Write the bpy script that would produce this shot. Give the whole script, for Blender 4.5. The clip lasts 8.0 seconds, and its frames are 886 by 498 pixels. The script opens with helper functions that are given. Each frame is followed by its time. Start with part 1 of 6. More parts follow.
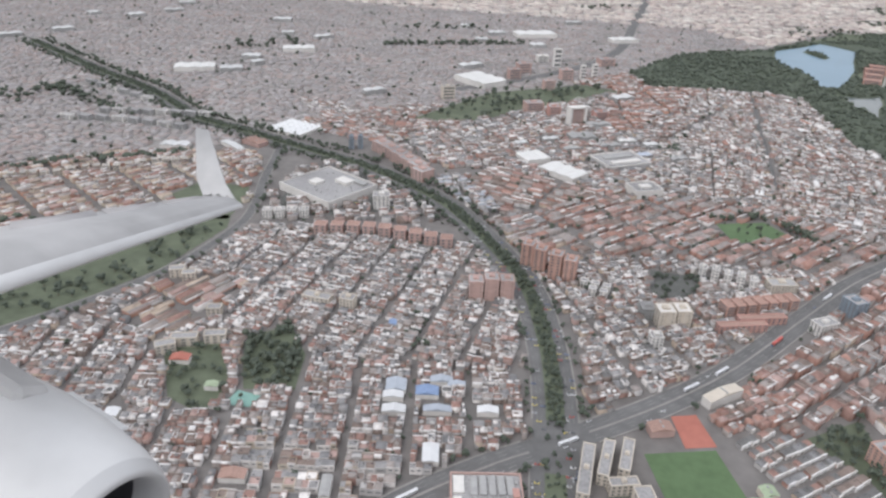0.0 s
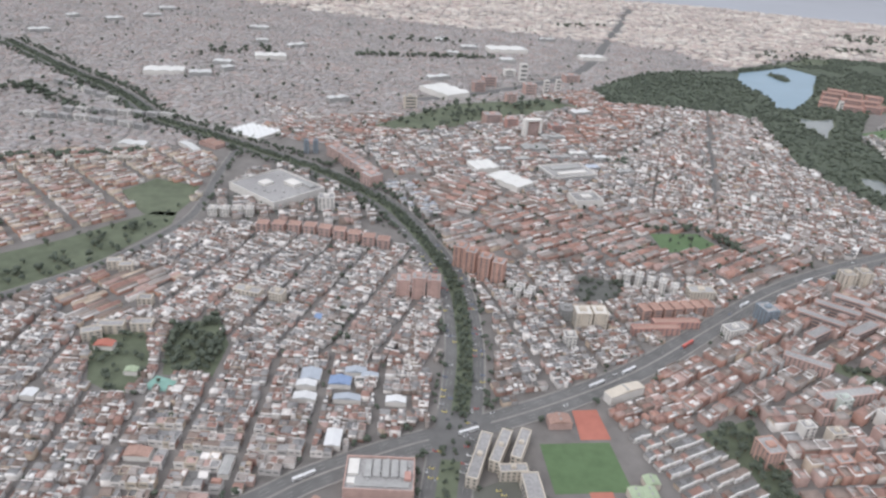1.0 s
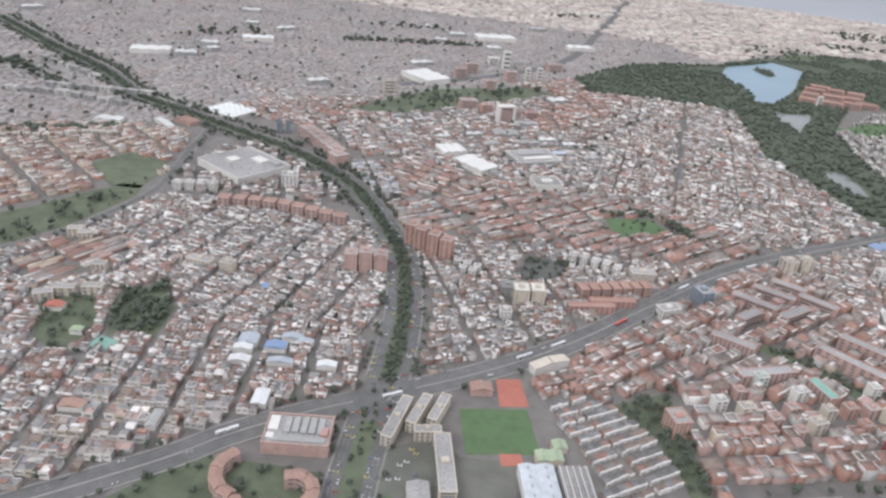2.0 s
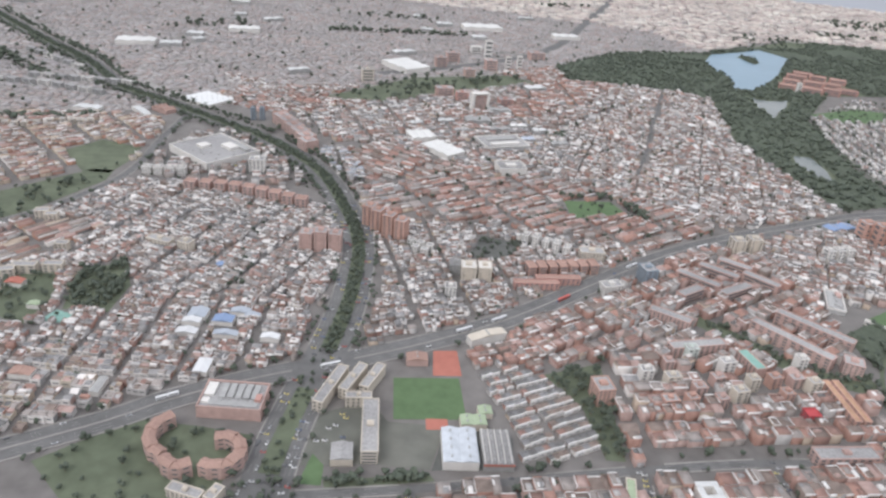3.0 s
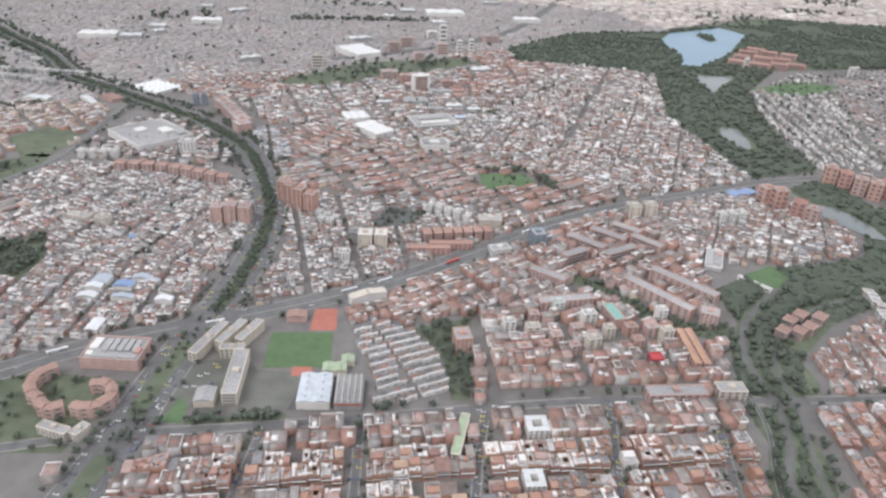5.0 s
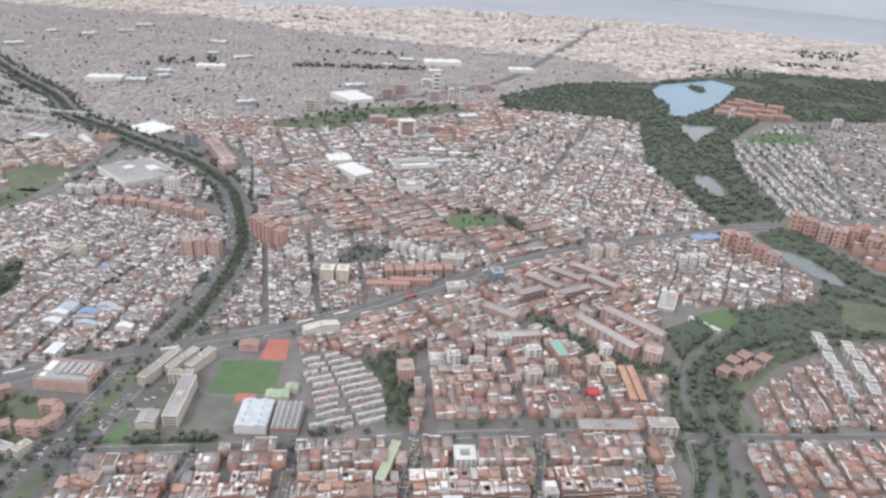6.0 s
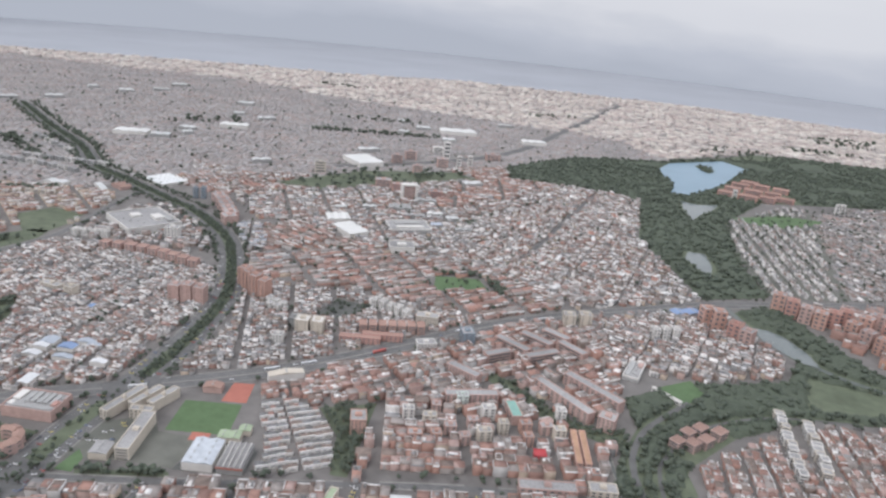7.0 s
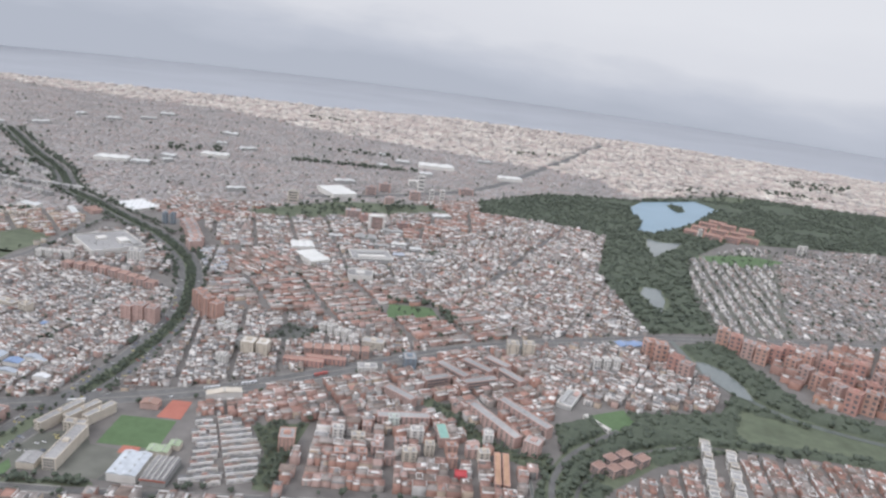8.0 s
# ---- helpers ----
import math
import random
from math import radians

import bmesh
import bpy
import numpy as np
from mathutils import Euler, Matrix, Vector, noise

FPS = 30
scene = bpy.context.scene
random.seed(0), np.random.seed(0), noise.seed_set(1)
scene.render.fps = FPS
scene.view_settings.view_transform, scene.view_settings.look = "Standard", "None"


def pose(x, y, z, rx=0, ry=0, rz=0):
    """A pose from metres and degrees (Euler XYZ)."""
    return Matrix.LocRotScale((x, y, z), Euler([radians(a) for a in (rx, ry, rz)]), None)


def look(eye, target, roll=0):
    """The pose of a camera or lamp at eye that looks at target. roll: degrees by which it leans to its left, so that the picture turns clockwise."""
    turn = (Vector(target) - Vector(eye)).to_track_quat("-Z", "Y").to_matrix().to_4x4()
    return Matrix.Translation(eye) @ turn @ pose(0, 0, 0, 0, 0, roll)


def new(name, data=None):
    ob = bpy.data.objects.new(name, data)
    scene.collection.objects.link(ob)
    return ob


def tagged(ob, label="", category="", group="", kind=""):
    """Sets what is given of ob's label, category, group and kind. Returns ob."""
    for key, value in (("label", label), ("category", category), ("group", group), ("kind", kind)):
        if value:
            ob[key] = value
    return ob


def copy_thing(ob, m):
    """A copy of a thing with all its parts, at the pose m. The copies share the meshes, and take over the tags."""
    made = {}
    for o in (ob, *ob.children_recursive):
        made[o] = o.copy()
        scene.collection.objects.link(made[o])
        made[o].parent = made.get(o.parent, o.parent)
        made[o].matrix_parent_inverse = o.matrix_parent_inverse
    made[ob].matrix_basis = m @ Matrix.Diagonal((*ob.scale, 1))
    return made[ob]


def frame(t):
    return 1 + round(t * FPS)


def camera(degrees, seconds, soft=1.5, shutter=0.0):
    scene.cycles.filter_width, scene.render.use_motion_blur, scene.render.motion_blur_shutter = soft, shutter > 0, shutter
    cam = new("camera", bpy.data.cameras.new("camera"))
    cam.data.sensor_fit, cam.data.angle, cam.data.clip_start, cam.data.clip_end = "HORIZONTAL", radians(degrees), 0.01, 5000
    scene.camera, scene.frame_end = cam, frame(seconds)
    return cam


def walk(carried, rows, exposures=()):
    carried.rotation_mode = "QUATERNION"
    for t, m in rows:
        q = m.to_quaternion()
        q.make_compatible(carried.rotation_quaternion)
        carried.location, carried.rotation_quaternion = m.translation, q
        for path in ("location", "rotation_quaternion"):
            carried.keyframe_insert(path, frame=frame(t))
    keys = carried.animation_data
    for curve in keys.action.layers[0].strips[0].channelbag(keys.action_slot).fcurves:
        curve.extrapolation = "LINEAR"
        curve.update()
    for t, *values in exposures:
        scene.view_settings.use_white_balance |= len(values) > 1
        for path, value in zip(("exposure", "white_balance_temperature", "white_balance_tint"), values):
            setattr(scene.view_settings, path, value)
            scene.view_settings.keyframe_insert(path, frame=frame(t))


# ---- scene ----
cam = camera(63.97, 8.0, soft=2.6)
PATH = [
    (0.0, 0.00, 0.00, 197.20, 62.83, -2.09, 7.56),
    (0.5, 17.38, -5.55, 197.50, 63.72, -3.48, 8.47),
    (1.0, 34.85, -10.97, 197.91, 63.99, -3.81, 7.47),
    (1.5, 52.41, -16.25, 198.42, 63.56, -4.73, 8.07),
    (3.0, 105.60, -31.31, 200.61, 62.54, -4.44, 9.12),
    (3.5, 123.50, -36.06, 201.55, 62.24, -3.40, 8.68),
    (4.0, 141.49, -40.69, 202.59, 61.73, -3.61, 8.74),
    (4.2, 148.70, -42.50, 203.04, 61.41, -3.65, 8.50),
    (5.3, 188.66, -52.09, 205.81, 61.82, -2.69, 9.57),
    (5.5, 195.97, -53.76, 206.37, 61.79, -2.52, 8.86),
    (6.0, 214.30, -57.85, 207.84, 65.40, -3.29, 10.98),
    (6.5, 232.72, -61.81, 209.42, 68.73, -4.23, 13.02),
    (7.0, 251.23, -65.64, 211.10, 70.60, -5.35, 14.25),
    (7.5, 269.82, -69.34, 212.89, 71.72, -5.91, 13.68),
    (8.0, 288.50, -72.90, 214.79, 73.46, -6.75, 14.39),
]
walk(cam, [(t, pose(*row)) for t, *row in PATH], [(0.0, 0.26, 6150, 11), (1.5, 0.32, 6150, 11), (3.5, 0.38, 6150, 11), (4.0, 0.47, 6150, 11), (5.5, 0.42, 6150, 11), (6.0, 0.47, 6150, 11), (6.5, 0.44, 6100, 11), (7.0, 0.27, 6100, 11), (8.0, 0.32, 6100, 11)])

# ---------------------------------------------------------------- sky, sun
world = bpy.data.worlds.new("world")
scene.world = world
world.use_nodes = True
wn, wl = world.node_tree.nodes, world.node_tree.links
SUN_EL, SUN_ROT = radians(48), radians(200)
sky = wn.new("ShaderNodeTexSky")
sky.sky_type, sky.sun_disc, sky.sun_elevation, sky.sun_rotation = "NISHITA", False, SUN_EL, SUN_ROT
cloud_noise = wn.new("ShaderNodeTexNoise")
cloud_noise.inputs["Scale"].default_value = 2.5
cloud_ramp = wn.new("ShaderNodeValToRGB")
cloud_ramp.color_ramp.elements[0].color = (6.2, 6.3, 6.6, 1)
cloud_ramp.color_ramp.elements[1].color = (9.0, 8.9, 8.8, 1)
wl.new(cloud_noise.outputs["Fac"], cloud_ramp.inputs["Fac"])
sky_mix = wn.new("ShaderNodeMix")
sky_mix.data_type = "RGBA"
sky_mix.inputs["Factor"].default_value = 0.8
wl.new(sky.outputs["Color"], sky_mix.inputs["A"])
wl.new(cloud_ramp.outputs["Color"], sky_mix.inputs["B"])
wl.new(sky_mix.outputs["Result"], wn["Background"].inputs["Color"])
wn["Background"].inputs["Strength"].default_value = 0.138

sun = new("sun", bpy.data.lights.new("sun", "SUN"))
sun.data.energy, sun.data.angle, sun.data.color = 1.0, radians(26), (1.0, 0.95, 0.88)
sun.matrix_world = look((0, 0, 0), (0.55 * math.cos(SUN_EL), 0.85 * math.cos(SUN_EL), -math.sin(SUN_EL)))

# ---------------------------------------------------------------- materials
def mat(name, colours, by="plain", rough=0.85, spread=0.25, size=0.35, coarse=0.02, metal=0.0, bump=0.0, spec=0.3, drift=0.0):
    """A rough surface. colours: one or more linear colours; by: what picks among them (plain, object, island);
    drift: how far whole quarters lean to one end of the colours."""
    m = bpy.data.materials.new(name)
    m.use_nodes = True
    n, l = m.node_tree.nodes, m.node_tree.links
    b = n["Principled BSDF"]
    b.inputs["Roughness"].default_value, b.inputs["Metallic"].default_value = rough, metal
    b.inputs["Specular IOR Level"].default_value = spec
    ramp = n.new("ShaderNodeValToRGB")
    ramp.color_ramp.interpolation = "CONSTANT" if by != "plain" else "LINEAR"
    while len(ramp.color_ramp.elements) < len(colours):
        ramp.color_ramp.elements.new(1.0)
    for i, c in enumerate(colours):
        ramp.color_ramp.elements[i].position = i / max(1, len(colours) - (by == "plain"))
        ramp.color_ramp.elements[i].color = (*c, 1)
    geo = n.new("ShaderNodeNewGeometry")
    big, fine = n.new("ShaderNodeTexNoise"), n.new("ShaderNodeTexNoise")
    for k, s in ((big, coarse), (fine, size)):
        k.inputs["Scale"].default_value, k.inputs["Detail"].default_value = s, 4
        l.new(geo.outputs["Position"], k.inputs["Vector"])
    if by == "object":
        info = n.new("ShaderNodeObjectInfo")
        l.new(info.outputs["Random"], ramp.inputs["Fac"])
    elif by == "island":
        quarter, lean, part_of = n.new("ShaderNodeTexNoise"), n.new("ShaderNodeMapRange"), n.new("ShaderNodeMix")
        quarter.inputs["Scale"].default_value, quarter.inputs["Detail"].default_value = 0.013, 3
        l.new(geo.outputs["Position"], quarter.inputs["Vector"])
        lean.inputs["From Min"].default_value, lean.inputs["From Max"].default_value = 0.34, 0.66
        l.new(quarter.outputs["Fac"], lean.inputs["Value"])
        part_of.inputs["Factor"].default_value = drift
        l.new(geo.outputs["Random Per Island"], part_of.inputs["A"])
        l.new(lean.outputs["Result"], part_of.inputs["B"])
        l.new(part_of.outputs["Result"], ramp.inputs["Fac"])
    else:
        l.new(big.outputs["Fac"], ramp.inputs["Fac"])
    add = n.new("ShaderNodeMath")
    add.operation = "ADD"
    l.new(big.outputs["Fac"], add.inputs[0])
    l.new(fine.outputs["Fac"], add.inputs[1])
    rng = n.new("ShaderNodeMapRange")
    for k, v in (("From Min", 0.6), ("From Max", 1.4), ("To Min", 1 - spread), ("To Max", 1 + spread)):
        rng.inputs[k].default_value = v
    l.new(add.outputs[0], rng.inputs["Value"])
    mul = n.new("ShaderNodeMix")
    mul.data_type, mul.blend_type = "RGBA", "MULTIPLY"
    mul.inputs["Factor"].default_value = 1.0
    l.new(ramp.outputs["Color"], mul.inputs["A"])
    l.new(rng.outputs["Result"], mul.inputs["B"])
    l.new(mul.outputs["Result"], b.inputs["Base Color"])
    if bump:
        bp = n.new("ShaderNodeBump")
        bp.inputs["Strength"].default_value, bp.inputs["Distance"].default_value = bump, 0.3
        l.new(fine.outputs["Fac"], bp.inputs["Height"])
        l.new(bp.outputs["Normal"], b.inputs["Normal"])
    return m


WHITE, CREAM, GREY, PALE = (0.65, 0.615, 0.585), (0.49, 0.43, 0.35), (0.27, 0.26, 0.255), (0.42, 0.40, 0.385)
BRICK, ORANGE, RUST, BROWN = (0.345, 0.205, 0.165), (0.38, 0.222, 0.162), (0.27, 0.168, 0.14), (0.21, 0.165, 0.142)
PINK, DARK, SAND = (0.38, 0.272, 0.242), (0.15, 0.145, 0.14), (0.42, 0.34, 0.27)
TAUPE, SLATE = (0.30, 0.265, 0.245), (0.21, 0.205, 0.205)

WALL_SET = [PALE, BRICK, WHITE, TAUPE, PINK, GREY, RUST, PALE, CREAM, BROWN, PALE, WHITE, SAND, PINK]
ROOF_SET = [GREY, TAUPE, BROWN, SLATE, GREY, PALE, RUST, GREY, DARK, TAUPE, BROWN, SLATE, WHITE, PINK, GREY, TAUPE, SLATE, BROWN]
m_wall = mat("house_wall", WALL_SET, "object")
m_roof = mat("house_roof", ROOF_SET, "object", spread=0.35)
m_wall_i = mat("house_wall_rows", [GREY, TAUPE, BROWN, PALE, WHITE, TAUPE, GREY, SAND, PALE, BROWN, PINK, RUST, PINK, BRICK, TAUPE], "island", drift=0.3)
m_roof_i = mat("house_roof_rows", [DARK, DARK, SLATE, GREY, SLATE, TAUPE, BROWN, SLATE, GREY, WHITE, BROWN, TAUPE, RUST, PINK, BROWN, RUST, BROWN, BROWN], "island", spread=0.35, drift=0.3)
m_wall_w = mat("white_row_wall", [GREY, TAUPE, PALE, WHITE, GREY, BROWN, TAUPE, PALE, WHITE, SLATE, PINK, BROWN, PINK, BRICK], "island", drift=0.3)
m_roof_w = mat("grey_row_roof", [DARK, SLATE, DARK, GREY, SLATE, TAUPE, BROWN, WHITE, GREY, BROWN, TAUPE, BROWN, RUST, PINK, BROWN], "island", spread=0.35, drift=0.3)
m_wall_e = mat("white_terrace_wall", [PALE, WHITE, GREY, WHITE, TAUPE, PALE, GREY], "island")
m_roof_e = mat("slate_terrace_roof", [SLATE, DARK, GREY, TAUPE, SLATE, PALE, BROWN], "island", spread=0.3)
m_wall_d = mat("red_estate_wall", [BRICK, RUST, ORANGE, PINK, BRICK], "island")
m_roof_d = mat("red_estate_roof", [RUST, BRICK, PINK, BROWN, RUST], "island", spread=0.3)
m_wall_r = mat("brick_row_wall", [WHITE, SAND, PALE, PINK, BRICK, TAUPE, PINK, RUST, BRICK, BROWN, RUST], "island", drift=0.25)
m_roof_r = mat("clay_row_roof", [GREY, TAUPE, TAUPE, BROWN, PINK, RUST, BROWN, BRICK, RUST], "island", spread=0.3, drift=0.25)
m_wall_y = mat("sand_row_wall", [SAND, CREAM, BRICK, SAND, WHITE, ORANGE], "island")
m_roof_y = mat("sand_row_roof", [BROWN, TAUPE, RUST, BROWN, SAND, PINK], "island", spread=0.3)
# low-contrast tones: distance haze is mixed into these house colours
HAZED_GREY, HAZED_TAUPE, HAZED_PALE, HAZED_ROSE = (0.325, 0.305, 0.30), (0.30, 0.27, 0.255), (0.38, 0.355, 0.345), (0.345, 0.285, 0.265)
HAZED_DRAB, HAZED_RED = (0.255, 0.248, 0.232), (0.325, 0.262, 0.242)
m_wall_far = mat("hazed_town_wall", [HAZED_DRAB, HAZED_GREY, HAZED_TAUPE, HAZED_GREY, HAZED_PALE, HAZED_ROSE, HAZED_PALE, PALE, HAZED_ROSE], "island", drift=0.42)
m_roof_far = mat("hazed_town_roof", [HAZED_DRAB, HAZED_DRAB, HAZED_TAUPE, HAZED_GREY, HAZED_TAUPE, HAZED_GREY, HAZED_TAUPE, HAZED_PALE, HAZED_GREY, HAZED_ROSE, HAZED_TAUPE, HAZED_ROSE, HAZED_PALE, HAZED_RED, HAZED_ROSE], "island", spread=0.15, drift=0.5)
m_bits = mat("rooftop_rooms", [(0.72, 0.70, 0.68), PALE, TAUPE, GREY, RUST, WHITE, BROWN, GREY, PINK, (0.72, 0.70, 0.68), DARK, PALE, WHITE, TAUPE], "island", spread=0.15)
m_rims = mat("roof_parapets", [(0.74, 0.72, 0.70), TAUPE, (0.72, 0.70, 0.68), PALE, PINK, (0.76, 0.74, 0.72), GREY, TAUPE, (0.70, 0.68, 0.66), BRICK, BROWN, WHITE], "island", spread=0.12)
# paler than the city ground because haze is put into the colour
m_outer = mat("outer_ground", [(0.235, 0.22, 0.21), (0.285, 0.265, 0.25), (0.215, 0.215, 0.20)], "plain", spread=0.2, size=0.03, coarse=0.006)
m_roof_t = mat("terrace_roof", [BROWN, SLATE, DARK, RUST, BROWN, DARK], "object", spread=0.3)
m_front = mat("white_house_front", [WHITE, PALE, WHITE, WHITE, CREAM, WHITE], "object", spread=0.15)
m_front_t = mat("terrace_front", [(0.78, 0.76, 0.73), (0.72, 0.69, 0.65), (0.80, 0.78, 0.76)], "object", spread=0.12)
# sunlight on the far strip is painted in as pale cream tones
m_wall_c = mat("painted_sun_wall", [HAZED_TAUPE, (0.46, 0.41, 0.385), (0.50, 0.46, 0.43), (0.45, 0.375, 0.35), (0.62, 0.58, 0.53)], "island", drift=0.3)
m_roof_c = mat("painted_sun_roof", [HAZED_PALE, (0.46, 0.40, 0.365), (0.50, 0.435, 0.39), (0.57, 0.50, 0.44), (0.62, 0.55, 0.48), (0.50, 0.415, 0.38), (0.71, 0.67, 0.60), (0.58, 0.51, 0.45), (0.75, 0.70, 0.62)], "island", drift=0.4)
m_brick = mat("red_brick", [(0.42, 0.24, 0.205), (0.465, 0.275, 0.235)], "plain", bump=0.2)
m_pinkbrick = mat("pink_brick", [(0.42, 0.292, 0.258), (0.47, 0.33, 0.292)], "plain")
m_orange = mat("orange_brick", [(0.44, 0.272, 0.222), (0.48, 0.305, 0.25)], "plain")
m_white = mat("white_render", [(0.60, 0.575, 0.54), (0.67, 0.645, 0.61)], "plain", spread=0.12)
m_cream = mat("cream_render", [(0.52, 0.46, 0.385), (0.57, 0.515, 0.44)], "plain", spread=0.15)
m_grey = mat("grey_concrete", [(0.30, 0.30, 0.29), (0.40, 0.39, 0.38)], "plain", spread=0.2)
m_flat = mat("flat_roof", [(0.26, 0.25, 0.25), (0.38, 0.37, 0.36)], "plain", spread=0.35, size=0.8)
m_clay = mat("clay_tile", [(0.31, 0.20, 0.165), (0.38, 0.25, 0.205)], "plain", spread=0.3, size=1.2)
m_blue = mat("blue_roof", [(0.19, 0.26, 0.40), (0.24, 0.31, 0.46)], "plain", spread=0.2)
m_green_roof = mat("green_roof", [(0.32, 0.385, 0.26), (0.37, 0.43, 0.30)], "plain", spread=0.2)
m_teal_roof = mat("teal_roof", [(0.20, 0.34, 0.30), (0.26, 0.42, 0.36)], "plain", spread=0.2)
m_red = mat("red_paint", [(0.42, 0.06, 0.07), (0.48, 0.10, 0.10)], "plain", spread=0.15)
m_window = mat("window_glass", [(0.13, 0.135, 0.14), (0.19, 0.19, 0.19)], "plain", rough=0.15, spec=0.6)
m_glass = mat("curtain_glass", [(0.16, 0.20, 0.24), (0.26, 0.30, 0.34)], "plain", rough=0.12, spec=0.6)
m_asphalt = mat("asphalt", [(0.122, 0.119, 0.116), (0.16, 0.156, 0.152)], "plain", spread=0.2, size=0.25, coarse=0.05)
m_paving = mat("paving", [(0.22, 0.21, 0.20), (0.30, 0.28, 0.26)], "plain", spread=0.2)
m_paint = mat("road_paint", [(0.27, 0.27, 0.26), (0.33, 0.32, 0.31)], "plain", spread=0.15)
m_grass = mat("grass", [(0.105, 0.125, 0.082), (0.130, 0.145, 0.098)], "plain", spread=0.3, size=0.15, coarse=0.03)
m_turf = mat("turf", [(0.095, 0.148, 0.072), (0.115, 0.168, 0.084)], "plain", spread=0.15, size=0.3, coarse=0.08)
m_claycourt = mat("clay_court", [(0.38, 0.14, 0.105), (0.42, 0.17, 0.13)], "plain", spread=0.12)
m_leaf = mat("leaves", [(0.073, 0.088, 0.068), (0.084, 0.099, 0.073), (0.078, 0.093, 0.071), (0.090, 0.105, 0.077)], "island", rough=0.8, spread=0.35, size=1.5, spec=0.3)
m_canopy = mat("leaf_canopy", [(0.071, 0.086, 0.066), (0.090, 0.105, 0.077), (0.080, 0.095, 0.071)], "plain", rough=0.85, spread=0.3, size=0.5, coarse=0.03, bump=0.3, spec=0.2)
m_bark = mat("bark", [(0.10, 0.075, 0.055), (0.15, 0.11, 0.08)], "plain", spread=0.3, size=4)
m_water = mat("lake_water", [(0.19, 0.285, 0.36), (0.22, 0.315, 0.39)], "plain", rough=0.3, spread=0.08, spec=0.25)
m_pond = mat("pond_water", [(0.15, 0.17, 0.17), (0.18, 0.20, 0.195)], "plain", rough=0.10, spread=0.15, spec=0.5)
m_river = mat("river_water", [(0.085, 0.10, 0.09), (0.115, 0.125, 0.115)], "plain", rough=0.35, spread=0.25, size=0.2, spec=0.3)
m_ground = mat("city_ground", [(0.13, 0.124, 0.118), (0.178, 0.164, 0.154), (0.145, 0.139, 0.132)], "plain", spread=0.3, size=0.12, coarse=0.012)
m_wing = mat("wing_paint", [(0.42, 0.41, 0.40), (0.49, 0.48, 0.47)], "plain", rough=0.45, spread=0.16, size=3.5, coarse=0.9)
m_spoiler = mat("spoiler_paint", [(0.34, 0.325, 0.32), (0.42, 0.405, 0.40)], "plain", rough=0.5, spread=0.2, size=4.0, coarse=1.2)
m_cowl = mat("cowl_paint", [(0.58, 0.575, 0.565), (0.65, 0.645, 0.635)], "plain", rough=0.35, spread=0.07, size=3.0, coarse=0.8)
m_lip = mat("bare_metal", [(0.50, 0.495, 0.49), (0.58, 0.575, 0.57)], "plain", rough=0.55, spread=0.1, metal=0.35)
m_dark = mat("dark_inlet", [(0.04, 0.04, 0.045), (0.06, 0.06, 0.065)], "plain", rough=0.5)
m_pale_sheet = mat("pale_sheet", [(0.52, 0.52, 0.51), (0.60, 0.60, 0.59)], "plain", rough=0.5, spread=0.15)
m_yard = mat("dark_yard", [(0.10, 0.102, 0.095), (0.135, 0.135, 0.125)], "plain", spread=0.25, size=0.2, coarse=0.05)
m_earth = mat("grey_earth", [(0.125, 0.13, 0.11), (0.17, 0.165, 0.145)], "plain", spread=0.3, size=0.1, coarse=0.02)

# ---------------------------------------------------------------- building tools
rng = np.random.default_rng(7)
KEEP_OUT = []          # outlines on which no house stands
ROADS = []             # centre lines with half widths


def mesh_of(name, verts, faces, mats, index=None):
    me = bpy.data.meshes.new(name)
    me.from_pydata([tuple(v) for v in verts], [], faces)
    for m in mats:
        me.materials.append(m)
    if index is not None:
        me.polygons.foreach_set("material_index", np.asarray(index, dtype=np.int32))
    me.update()
    return me


def part(name, bm, material, parent=None, label=""):
    """One bmesh as one mesh object, under a thing or part."""
    me = bpy.data.meshes.new(name)
    bm.to_mesh(me)
    bm.free()
    me.materials.append(material)
    ob = new(name, me)
    ob.parent = parent
    return tagged(ob, label)


def share(name, me, parent, m=None):
    """An object of its own on a shared mesh."""
    ob = new(name, me)
    ob.parent = parent
    if m is not None:
        ob.matrix_basis = m
    return ob


def thing(name, label, category, at=None, group="", kind=""):
    ob = new(name)
    ob.empty_display_size = 0.5
    if at is not None:
        ob.matrix_basis = at
    return tagged(ob, label, category, group, kind)


def add_box(bm, x0, y0, z0, x1, y1, z1, bevel=0.0):
    r = bmesh.ops.create_cube(bm, size=1.0, matrix=Matrix.Translation(((x0 + x1) / 2, (y0 + y1) / 2, (z0 + z1) / 2)) @ Matrix.Diagonal((x1 - x0, y1 - y0, z1 - z0, 1)))
    if bevel:
        edges = list({e for v in r["verts"] for e in v.link_edges})
        bmesh.ops.bevel(bm, geom=edges, offset=bevel, segments=1, affect="EDGES")
    return bm


def boxes(*dims, bevel=0.0):
    bm = bmesh.new()
    for d in dims:
        add_box(bm, *d, bevel=bevel)
    return bm


def inside(poly, x, y):
    x, y = np.asarray(x, float), np.asarray(y, float)
    ok = np.zeros(x.shape, bool)
    for (ax, ay), (bx, by) in zip(poly, poly[1:] + poly[:1]):
        cross = (ay > y) != (by > y)
        with np.errstate(divide="ignore", invalid="ignore"):
            ok ^= cross & (x < (bx - ax) * (y - ay) / (by - ay) + ax)
    return ok


